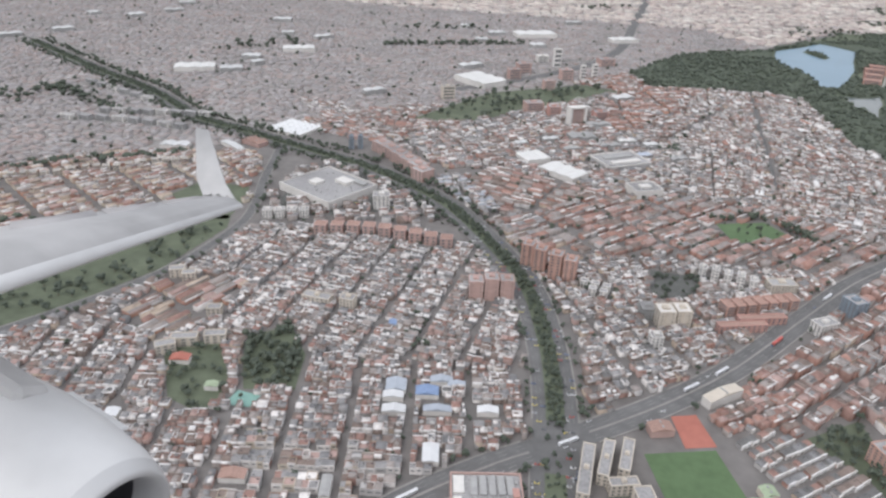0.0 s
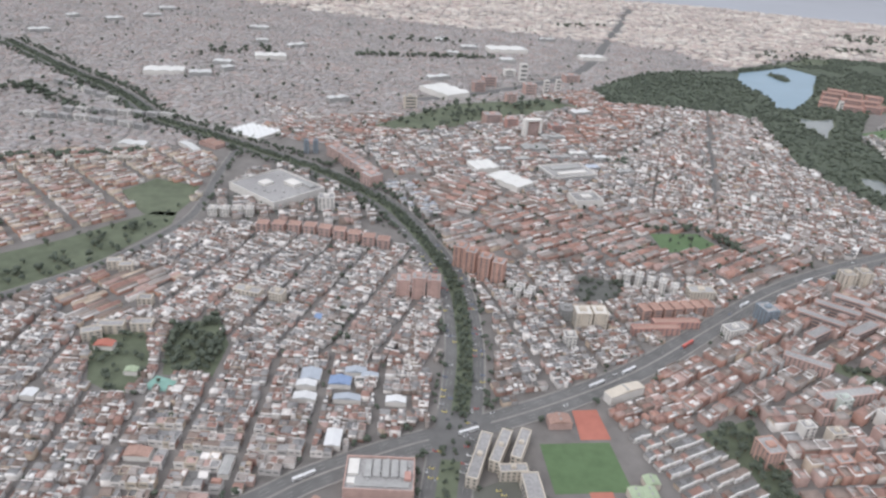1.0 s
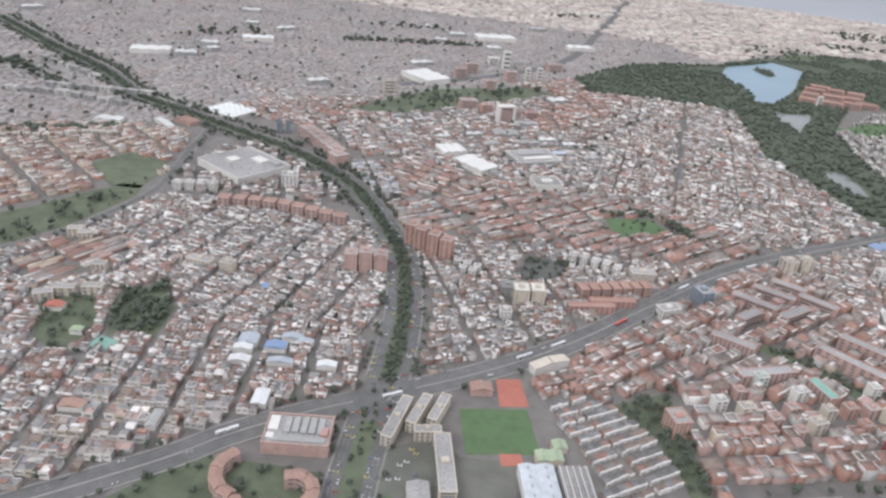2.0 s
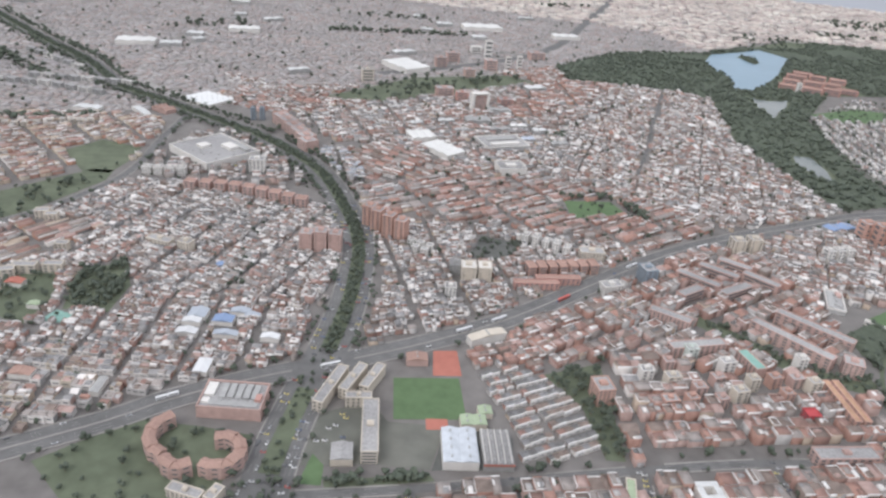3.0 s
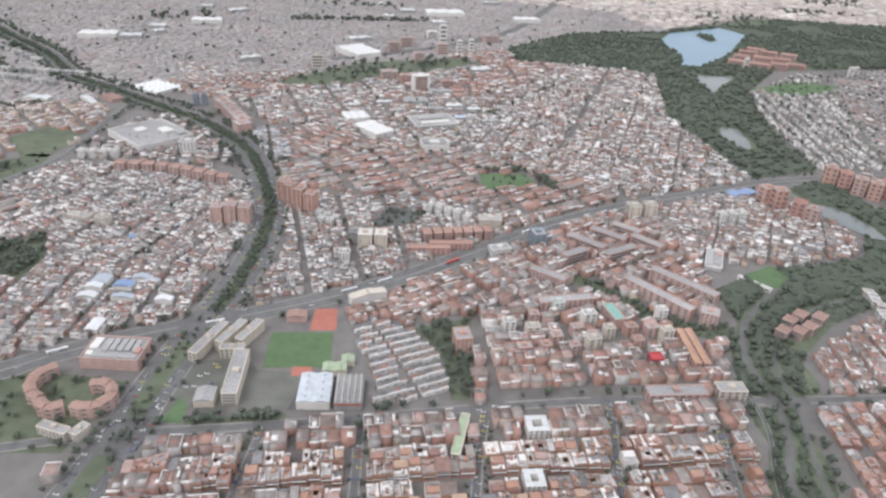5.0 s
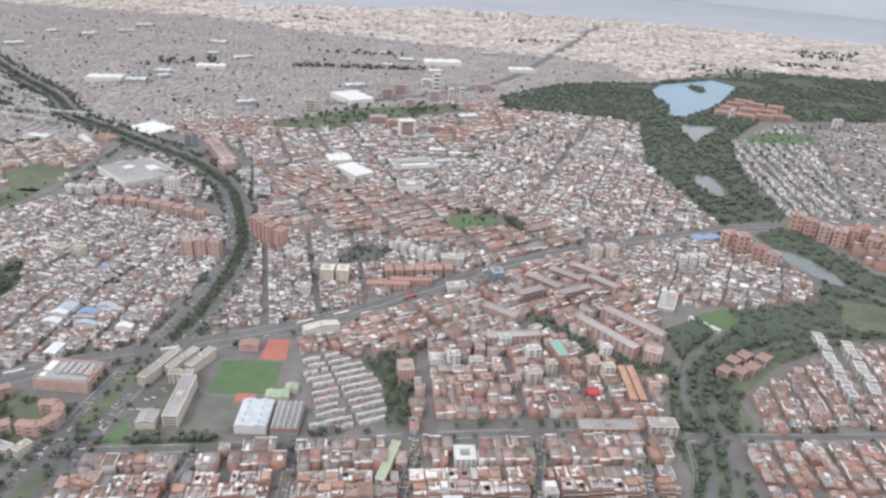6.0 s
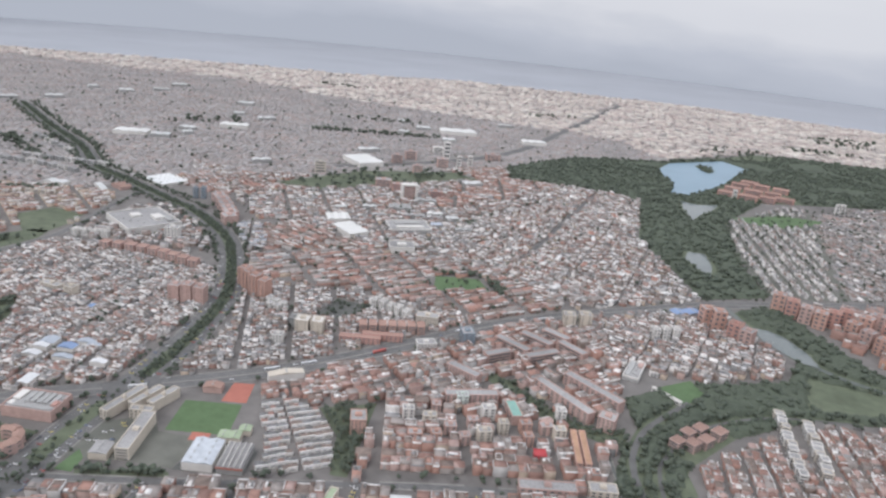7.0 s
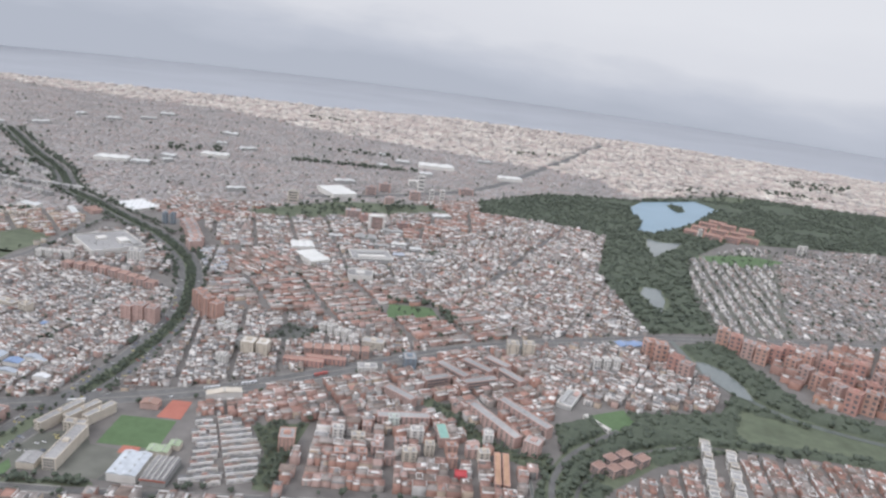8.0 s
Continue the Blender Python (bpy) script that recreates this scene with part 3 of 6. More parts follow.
tagged(ribbon("canal", CANAL, 0.8, -0.8, 0.24, m_river), "narrow concrete-lined canal in a green bank", "canal", kind="structure")
for edge_d in (0.8, -0.8):
    tagged(ribbon("canal_edge", CANAL, edge_d + 0.35, edge_d - 0.05, 0.34, m_paving, 0.3), "pale concrete edge of the canal", "canal", kind="structure")
patch("shaded_lot", "dark paved lot with trees", [(76, 346), (100, 350), (108, 376), (80, 380)], m_yard, 0.07, "yard")
patch("avenue_lawn", "grass beside the school", [(46, 155.5), (84, 168), (87, 165), (48, 151.5)], m_grass, 0.13)
patch("flats_lawn", "green lawn round curved flats", [(-60, 140), (-36, 170), (-8, 172), (12, 172), (10, 128), (-30, 120)], m_grass, 0.07, keep=False)
patch("car_park", "car park beside the shopping centre", [(-165, 425), (-120, 415), (-70, 440), (-90, 470), (-125, 520), (-160, 500)], m_yard, 0.07, "car park", keep=False)
# haze in the colour brings this ground close to the far roofs
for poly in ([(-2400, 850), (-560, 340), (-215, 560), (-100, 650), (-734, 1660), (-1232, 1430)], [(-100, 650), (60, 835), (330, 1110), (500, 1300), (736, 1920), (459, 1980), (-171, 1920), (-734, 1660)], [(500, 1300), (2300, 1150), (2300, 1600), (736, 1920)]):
    patch("outer_ground", "built-up ground of the distant city, tinted pale with haze", poly, m_outer, 0.03, "ground", keep=False)

# ---------------------------------------------------------------- landmark buildings
def at(x, y, angle=0.0, z=0.0):
    return pose(x, y, z, 0, 0, angle)


def footprint(x, y, w, d, angle, grow=1.0):
    m = at(x, y, angle)
    return [tuple((m @ Vector((sx * (w / 2 + grow), sy * (d / 2 + grow), 0)))[:2]) for sx, sy in ((-1, -1), (1, -1), (1, 1), (-1, 1))]


PANES = {}


def pane_mesh(w, h):
    key = (round(w, 1), round(h, 1))
    if key not in PANES:
        bm = boxes((-key[0] / 2, -0.06, -key[1] / 2, key[0] / 2, 0.04, key[1] / 2))
        me = bpy.data.meshes.new("window")
        bm.to_mesh(me)
        bm.free()
        me.materials.append(m_window)
        PANES[key] = me
    return PANES[key]


def tower(name, label, x, y, w, d, h, angle, wall, roof, floors, cols=5, side_cols=3, category="apartment tower", pent=True, group="", notch=False, sides=(0, 3), strips=False):
    """A block of flats: walls with floor bands and corner piers, a roof with a parapet, a lift house and rows of windows."""
    KEEP_OUT.append(footprint(x, y, w, d, angle))
    t = thing(name, label, category, at(x, y, angle), group)
    bm = boxes((-w / 2, -d / 2, 0, w / 2, d / 2, h))
    if notch:
        add_box(bm, -w * 0.12, -d / 2 - 0.5, 0, w * 0.12, -d / 2 + 0.2, h + 0.8)
        add_box(bm, w * 0.36, -d / 2 - 0.35, 0, w * 0.5, -d / 2 + 0.2, h)
        add_box(bm, -w * 0.5, -d / 2 - 0.35, 0, -w * 0.36, -d / 2 + 0.2, h)
    part("wall_shell", bm, wall, t)
    p = 0.28
    part("parapet", boxes((-w / 2 - p / 2, -d / 2 - p / 2, h, w / 2 + p / 2, -d / 2 + p, h + 0.5), (-w / 2 - p / 2, d / 2 - p, h, w / 2 + p / 2, d / 2 + p / 2, h + 0.5),
                          (-w / 2 - p / 2, -d / 2 + p, h, -w / 2 + p, d / 2 - p, h + 0.5), (w / 2 - p, -d / 2 + p, h, w / 2 + p / 2, d / 2 - p, h + 0.5)), wall, t)
    part("roof", boxes((-w / 2 + p, -d / 2 + p, h, w / 2 - p, d / 2 - p, h + 0.12)), roof, t)
    if pent:
        q = min(w, d) * 0.22
        part("lift_house", boxes((-q, -q * 0.8, h + 0.1, q, q * 0.9, h + 1.3), (-q * 0.5, -q * 0.4, h + 1.3, q * 0.3, q * 0.4, h + 1.7)), wall, t)
    step = h / floors
    faces = ((0, w, d, cols), (90, d, w, side_cols), (180, w, d, cols), (270, d, w, side_cols))
    for s in sides:
        turn, length, deep, n = faces[s]
        if strips:
            n = 1
        ww = min(length / n * (0.82 if strips else 0.5), 6.0 if not strips else 40)
        me = pane_mesh(ww, step * 0.5)
        for f in range(floors):
            for c in range(n):
                if notch and s == 0 and abs((c + 0.5) / n - 0.5) < 0.14:
                    continue
                share("window", me, t, pose(0, 0, 0, 0, 0, turn) @ Matrix.Translation(((c + 0.5) / n * length - length / 2, -deep / 2 - 0.01, (f + 0.55) * step)))
    return t


def shed(name, label, x, y, w, d, h, angle, wall, roof, ribs=4, category="warehouse", ridges=2, lights=True):
    """A low hall: walls, ridged roof bays and roof lights or vents."""
    KEEP_OUT.append(footprint(x, y, w, d, angle))
    t = thing(name, label, category, at(x, y, angle))
    part("wall_shell", boxes((-w / 2, -d / 2, 0, w / 2, d / 2, h)), wall, t)
    for i in range(ridges):
        a, b = -w / 2 + w * i / ridges, -w / 2 + w * (i + 1) / ridges
        bm = bmesh.new()
        rise = min(1.2, (b - a) * 0.12)
        vs = [bm.verts.new(c) for c in ((a, -d / 2 - .2, h), (b, -d / 2 - .2, h), (b, d / 2 + .2, h), (a, d / 2 + .2, h), ((a + b) / 2, -d / 2 - .2, h + rise), ((a + b) / 2, d / 2 + .2, h + rise))]
        for f in ((0, 1, 4), (3, 5, 2), (0, 4, 5, 3), (1, 2, 5, 4)):
            bm.faces.new([vs[k] for k in f])
        part("roof_bay", bm, roof, t)
        if lights:
            for k in range(ribs):
                yy = -d / 2 + d * (k + 0.5) / ribs
                share("roof_light", VENT, t, Matrix.Translation(((a + b) / 2, yy, h + rise)))
    return t


def mesh_from(bm, name, material):
    me = bpy.data.meshes.new(name)
    bm.to_mesh(me)
    bm.free()
    me.materials.append(material)
    return me


VENT = mesh_from(boxes((-0.35, -0.6, -0.2, 0.35, 0.6, 0.3), bevel=0.05), "roof_light", m_grey)


def flat_complex(name, label, x, y, w, d, h, angle, wall, roof, blocks, category="shopping centre", rim=None):
    """A wide low building: white upstand all round, raised roof volumes and plant boxes."""
    KEEP_OUT.append(footprint(x, y, w, d, angle))
    t = thing(name, label, category, at(x, y, angle))
    part("wall_shell", boxes((-w / 2, -d / 2, 0, w / 2, d / 2, h)), wall, t)
    part("roof", boxes((-w / 2 + .5, -d / 2 + .5, h, w / 2 - .5, d / 2 - .5, h + 0.1)), roof, t)
    for a in ((-w / 2, -d / 2, w / 2, -d / 2 + .5), (-w / 2, d / 2 - .5, w / 2, d / 2), (-w / 2, -d / 2 + .5, -w / 2 + .5, d / 2 - .5), (w / 2 - .5, -d / 2 + .5, w / 2, d / 2 - .5)):
        part("parapet", boxes((a[0], a[1], h, a[2], a[3], h + 1.0)), rim or m_white, t)
    for bx, by, bw, bd, bh, bmtl in blocks:
        part("roof_volume", boxes((bx - bw / 2, by - bd / 2, h + .1, bx + bw / 2, by + bd / 2, h + bh)), bmtl, t)
    for i in range(14):
        px, py = rng.uniform(-.42, .42) * w, rng.uniform(-.42, .42) * d
        share("roof_unit", VENT, t, Matrix.Translation((px, py, h + 0.3)) @ Matrix.Diagonal((1.6, 1.2, 1.5, 1)))
    return t


def arc_block(name, label, x, y, angle, radius, sweep, depth, h, wall, roof, floors=5):
    """Curved flats in facets, each facet a bay with its own windows and hipped roof piece."""
    t = thing(name, label, "apartment building", at(x, y, angle))
    n = max(3, int(sweep / 24))
    KEEP_OUT.append([tuple((at(x, y, angle) @ Vector(((radius + depth + 1) * math.cos(radians(sweep * i / 8 - sweep / 2)), (radius + depth + 1) * math.sin(radians(sweep * i / 8 - sweep / 2)), 0)))[:2]) for i in range(9)])
    for i in range(n):
        a0, a1 = radians(-sweep / 2 + sweep * i / n), radians(-sweep / 2 + sweep * (i + 1) / n)
        mid = (a0 + a1) / 2
        length = 2 * (radius + depth) * math.sin((a1 - a0) / 2) * 1.02
        m = pose(0, 0, 0, 0, 0, math.degrees(mid) + 90) @ Matrix.Translation((0, -(radius + depth / 2), 0))
        hh = h + (0.5 if i % 2 else 0)
        bay = part("bay", boxes((-length / 2, -depth / 2, 0, length / 2, depth / 2, hh)), wall, t)
        bay.matrix_basis = m
        bm = bmesh.new()
        vs = [bm.verts.new(c) for c in ((-length / 2 - .1, -depth / 2 - .2, hh), (length / 2 + .1, -depth / 2 - .2, hh), (length / 2 + .1, depth / 2 + .2, hh), (-length / 2 - .1, depth / 2 + .2, hh), (-length / 2, 0, hh + 1.0), (length / 2, 0, hh + 1.0))]
        for f in ((0, 1, 5, 4), (2, 3, 4, 5), (1, 2, 5), (3, 0, 4)):
            bm.faces.new([vs[k] for k in f])
        part("roof", bm, roof, bay)
        me = pane_mesh(2.0, 0.7)
        for side in (0, 180):
            for f in range(0, floors, 2):
                for c in range(1):
                    share("window", me, bay, pose(0, 0, 0, 0, 0, side) @ Matrix.Translation((c * length / 2.2, -depth / 2 - .01, (f + .55) * h / floors)))
    return t


# the avenue junction
flat_complex("shopping_centre", "brick shopping centre with grey ribbed roof", -2, 187, 26, 17.5, 5.0, 8, m_pinkbrick, m_flat,
             [(-10, 3, 4, 8, 1.0, m_white), (-10.5, -4, 3, 3, 0.7, m_white)] + [(-4.5 + 3.3 * k, 2.5, 2.4, 9, 0.9 + 0.3 * (k % 2), m_grey) for k in range(5)] + [(1, -5.5, 20, 2.6, 0.7, m_grey), (10.5, -1, 2.5, 4, 1.2, m_brick)], rim=m_pinkbrick)
arc_block("curved_flats", "brick curved apartment building with tiled roof", -12, 162, 198, 9.5, 124, 4.5, 5.5, m_pinkbrick, m_clay)
arc_block("curved_flats", "brick crescent of flats round a court", 5.5, 156.5, 4, 5.5, 236, 4.5, 5.5, m_pinkbrick, m_clay)
arc_block("curved_flats", "brick curved flats beside the avenue", -7, 151.5, 266, 3.6, 116, 4.5, 5.5, m_pinkbrick, m_clay)
tower("terrace_flats", "cream terraced flats with stepped roof", 2, 136.5, 13, 4.2, 4.0, -8, m_cream, m_flat, 4, 7, 2, "apartment building")
tower("terrace_flats", "cream rendered flats facing the avenue", 12, 138, 4, 7, 4.0, -14, m_cream, m_flat, 4, 2, 4, "apartment building")
tower("school_slab", "long cream school slab with grey roof", 57, 183, 6.6, 31, 6.0, 13, m_cream, m_flat, 4, 2, 12, "school building", strips=True)
shed("school_wing", "low cream flat school wing", 49.5, 168.5, 8.5, 9, 3.6, 14, m_cream, m_flat, 3, "school building", 1)
shed("warehouse", "warehouse with white and pale blue metal roof", 93.5, 182, 14, 19, 4.5, 12, m_white, mat("pale_metal", [(0.44, 0.47, 0.51), (0.54, 0.56, 0.585)], "plain", rough=0.5), 4, "warehouse", 2)
ribbed = shed("ribbed_warehouse", "grey ribbed-roof warehouse with red eaves", 108, 185, 12, 19, 3.8, 12, m_grey, m_flat, 5, "warehouse", 4)
part("fascia", boxes((-6.2, -9.9, 2.9, 6.2, -9.52, 3.7)), m_claycourt, ribbed, "red-painted fascia band")
for k in range(5):
    part("roof_rib", boxes((-5.6 + 2.6 * k, -9.4, 4.0, -5.3 + 2.6 * k, 9.4, 4.75)), m_white, ribbed)
tower("courtyard_flats", "long beige flats beside the avenue", 34, 205, 4.6, 27, 5.2, -8, m_cream, m_flat, 3, 2, 7, "apartment building", group="beige flats")
for x, y, w, d in ((42, 212, 4.2, 20), (50, 215, 4.2, 18)):
    tower("courtyard_flats", "beige flats round a narrow court", x, y, w, d, 5.2, -12, m_cream, m_flat, 3, 2, 5, "apartment building", group="beige flats")
tower("courtyard_flats", "beige flats closing a narrow court", 47.5, 200.5, 11, 4.2, 5.0, 14, m_cream, m_flat, 3, 5, 2, "apartment building", group="beige flats")
shed("sports_hall", "small hall with yellow and green roof", 97, 199, 11, 6, 3.5, 14, m_cream, m_green_roof, 2, "school hall", 2)
shed("changing_block", "low green-roofed block by the field", 101, 207, 6, 5, 3.0, 14, m_cream, m_green_roof, 2, "school hall", 1)
shed("roadside_hall", "long white hall by the highway", 96, 262, 20, 5, 4.5, 36, m_white, m_cream, 4, "hall", 1)
shed("market_hall", "white-roofed hall behind the clay court", 66, 236, 10, 6, 3.4, 14, m_pinkbrick, m_clay, 2, "hall", 1)

# between the avenues
tower("bank_building", "white office block with gold panels", 79, 321, 8.5, 9, 9.5, 10, m_cream, m_white, 6, 4, 3, "office building", notch=True)
tower("bank_building", "white office block with gold panels", 88, 324, 7.5, 9, 9.0, 10, m_cream, m_white, 6, 4, 3, "office building", notch=True)
tower("annex_block", "low grey office annex block", 71, 327, 7, 8, 6.5, 10, m_grey, m_flat, 4, 4, 3, "office building")
for k in range(3):
    tower("pink_tower", "pink brick apartment tower with pale stripes", -19 + 8.2 * k, 329 + 2 * k, 7.4, 8, 11.5 + 1.2 * (k == 1), 8, m_pinkbrick, m_flat, 7, 4, 2, notch=True, group="pink towers")
for k, (x, y, h) in enumerate(((8, 375, 13), (15, 368, 14), (24, 361, 15), (32, 359, 13.5))):
    tower("brick_tower", "tall orange brick apartment tower", x, y, 7, 8, h, -12, m_orange, m_flat, 8, 2, 2, notch=True, group="brick towers")
for k in range(5):
    tower("white_flats", "small white block of flats", 109 + 6.5 * k, 378 - 2.5 * k, 4.0, 6.5, 6.5 + (k % 2), -14, m_white, m_flat, 4, 2, 1, "apartment building", group="white flats row")
tower("cream_office", "cream office block by the highway", 150, 368, 15, 8, 6.0, 10, m_cream, m_flat, 5, 8, 3, "office building")
for k in range(7):
    tower("brick_flats", "orange brick flats in a stepped row", 114 + 6.0 * k, 338 + 2.2 * k, 4.8, 8, 6.2, 20, m_orange, m_clay, 4, 2, 2, "apartment building", pent=False, strips=True, group="stepped flats")
for k in range(2):
    tower("brick_bar", "long low brick bar by the highway", 118 + 12 * k, 322 + 9 * k, 26, 4.5, 4.2, 14, m_brick, m_clay, 3, 9, 2, "apartment building", pent=False)
tower("glass_office", "grey glass office building", 182, 350, 8, 10, 9, 25, m_glass, m_flat, 6, 5, 4, "office building", notch=True)
tower("white_office", "white office building by the highway", 160, 328, 12, 7, 6.5, 28, m_white, m_flat, 5, 6, 3, "office building")
tower("beige_tower", "pair of beige towers at the highway", 244, 404, 8, 8, 11, 15, m_cream, m_flat, 7, 3, 2, notch=True, group="beige towers")
tower("beige_tower", "pair of beige towers at the highway", 255, 408, 8, 8, 11.5, 15, m_cream, m_flat, 7, 3, 2, notch=True, group="beige towers")
for k in range(3):
    tower("grey_flats", "grey-white mid-rise block of flats", 304 + 7 * k, 413 + 3 * k, 5, 7, 8.5, 20, m_white, m_flat, 4, 2, 1, "apartment building", group="grey flats")
shed("blue_hall", "long grey hall with blue roof", 329, 467, 24, 9, 3.5, 28, m_grey, m_blue, 4, "warehouse", 2)
flat_complex("cinema_block", "pale flat-roofed market building", 290, 354, 10, 24, 2.4, -12, m_grey, m_flat, [(-2.5, 0, 3, 20, 1.0, m_grey), (2.5, 8, 3, 6, 1.0, m_pinkbrick)], "market")
tower("park_pavilion", "white pavilion beside the pitch", 309, 330.5, 20, 2.2, 2.2, -38, m_white, m_white, 1, 5, 1, "pavilion", pent=False)

# long slabs by the canal
for x, y, l, a, h in ((250, 297, 43, -40, 7.0), (266, 313, 40, -35, 7.0), (200, 280, 30, 22, 6.0), (190, 305, 22, -24, 6.0)):
    tower("brick_slab", "long brick apartment slab with flat roof", x, y, l, 6.0, h, a, m_pinkbrick, m_flat, 4, 10, 2, "apartment building", group="brick slabs", pent=False)
tower("end_block", "brick end block of an apartment slab", 275, 282, 9, 8, 8, -14, m_pinkbrick, m_flat, 5, 4, 3, "apartment building")
for k in range(2):
    tower("orange_bar", "narrow bar with orange tiled roof", 260.4 + 4.4 * k, 252.3 + 0.9 * k, 3.2, 29, 4.6, 11, m_orange, mat("orange_tile", [(0.38, 0.235, 0.155), (0.43, 0.275, 0.185)], "plain"), 4, 1, 9, "apartment building", pent=False, group="orange bars")
tower("teal_roof_flats", "brick flats with a teal roof", 225, 273.7, 16, 6, 5.5, -66, m_pinkbrick, m_teal_roof, 5, 6, 2, "apartment building", pent=False)
tower("red_house", "red-painted four-storey apartment house", 243.5, 239, 6.0, 5.5, 5.0, 15, m_red, m_red, 4, 3, 3, "apartment house", pent=False)
tower("orange_block", "orange brick corner block", 151, 231, 8, 10, 8.5, 20, m_orange, m_flat, 6, 4, 4, "apartment building")
tower("green_roof_bar", "narrow bar with a green roof", 159.4, 167, 3.6, 24, 4.6, -2, m_cream, m_green_roof, 3, 1, 8, "apartment building", pent=False)
def court_house(x, y, w, d, h, angle):
    """Four wings round an open court, each with its own roof."""
    KEEP_OUT.append(footprint(x, y, w, d, angle))
    t = thing("court_house", "white apartment house round a small open court", "apartment house", at(x, y, angle), "court houses")
    k = 2.6
    for a in ((-w / 2, -d / 2, w / 2, -d / 2 + k), (-w / 2, d / 2 - k, w / 2, d / 2), (-w / 2, -d / 2 + k, -w / 2 + k, d / 2 - k), (w / 2 - k, -d / 2 + k, w / 2, d / 2 - k)):
        part("wing", boxes((a[0], a[1], 0, a[2], a[3], h)), m_white, t)
        part("roof", boxes((a[0] + .12, a[1] + .12, h, a[2] - .12, a[3] - .12, h + .15)), m_pale_sheet, t)
    me = pane_mesh(1.3, 0.7)
    for f in range(3):
        for c in range(4):
            share("window", me, t, Matrix.Translation(((c - 1.5) * w / 4.2, -d / 2 - .01, 0.9 + f * h / 3)))
    return t


court_house(189.6, 180.2, 9.4, 9.4, 4.6, 15)
court_house(190, 150, 8, 9, 4.4, 14)

# towers by the river
for x, y, h, a in ((343, 459, 13, 20), (350, 452, 15, 10), (361, 440, 12, -25), (368, 432, 11.5, -30), (403, 513, 15, -10), (412, 506, 14, -12), (421, 499, 13, -18), (430, 492, 13, -20), (441, 498, 13, -20), (452, 508, 12, -15), (451, 483, 12.5, -40),
                   (458, 471, 12, -45), (465, 460, 12, -45), (474, 446, 13, -50), (480, 432, 16, -30), (492, 436, 16, -20), (504, 442, 14, 10), (464, 497, 13, -30), (476, 484, 14, -30), (487, 470, 14, -20), (499, 458, 14, 0), (488, 512, 12, -10), (502, 497, 14, -15), (512, 480, 14, 5), (516, 462, 13, 10), (521, 503, 13, 0), (530, 478, 13, 10), (476, 510, 12, -20), (538, 458, 13, 10)):
    red = (x + y) % 3
    tower("river_tower", ("tall red brick apartment tower", "tall orange brick apartment tower", "tall pink brick apartment tower")[red], x, y, 9, 9, h, a, (m_brick, m_orange, m_pinkbrick)[red], m_flat if red else m_clay, 4, 2, 1, notch=True, group="red towers")

# the north-west shopping centre and its neighbours
flat_complex("hypermarket", "vast flat-roofed shopping centre with white parapets", -135.6, 456, 52, 46, 5.0, -33, m_white, m_flat,
             [(6, 10, 12, 8, 2.5, m_white), (-8, -4, 8, 8, 2.0, m_white), (12, 16, 18, 5, 2.0, m_grey)])
tower("white_tower", "white office tower beside a shopping centre", -93, 436, 11, 9, 9.5, 12, m_white, m_flat, 8, 4, 2, "office tower")
for k in range(4):
    tower("white_block", "white mid-rise block beside a car park", -162 + 7.5 * k, 405 + 2 * k, 6, 6, 5.5, 10, m_white, m_flat, 3, 3, 1, "apartment building", group="white blocks")
shed("white_depot", "large depot with a white ribbed roof", -203, 585, 37, 31, 2.6, -22, m_white, mat("white_metal", [(0.66, 0.66, 0.65), (0.72, 0.72, 0.71)], "plain", rough=0.5, spread=0.08), 5, "warehouse", 5)
shed("round_market", "pink brick hall with clay roof", -222, 540, 20, 11, 3.6, -26, m_pinkbrick, m_clay, 2, "hall", 2)
for i, (x, y) in enumerate(((-116, 548), (-106, 538), (-97, 527), (-88, 516), (-79, 505), (-74, 494))):
    tower("brick_block", "stepped brick apartment block", x, y, 13, 12, 8.0, -42, m_pinkbrick, m_flat, 4, 3, 2, "apartment building", group="stepped brick blocks")
tower("dark_tower", "slim dark twin tower of glass", -142, 548, 4, 5, 11, 10, m_glass, m_flat, 8, 1, 1, group="twin towers")
tower("dark_tower", "slim dark twin tower of glass", -135, 551, 4, 5, 11, 10, m_glass, m_flat, 8, 1, 1, group="twin towers")
m_bluish = mat("bluish_sheet", [(0.40, 0.44, 0.52), (0.48, 0.51, 0.57)], "plain", rough=0.5, spread=0.12)
m_bright = mat("bright_roof", [(0.60, 0.59, 0.565), (0.68, 0.67, 0.645)], "plain", rough=0.6, spread=0.08)
shed("white_shed", "factory shed with a bright white roof", 8, 555, 22, 20, 4.0, 32, m_white, m_bright, 3, "factory", 3, False)
shed("white_shed", "factory shed with a bright white roof", 31, 527, 34, 20, 4.0, -38, m_white, m_bright, 3, "factory", 3, False)
flat_complex("long_factory", "grey factory with sawtooth roof", 78, 560, 40, 30, 4.5, 30, m_grey, m_flat, [(0, 5, 26, 6, 1.5, m_grey), (0, -7, 26, 5, 1.5, m_white)], "factory")
flat_complex("mid_factory", "pale grey low factory", 90, 500, 22, 18, 5.5, 20, m_white, m_flat, [(0, 0, 8, 6, 1.5, m_white)], "factory")


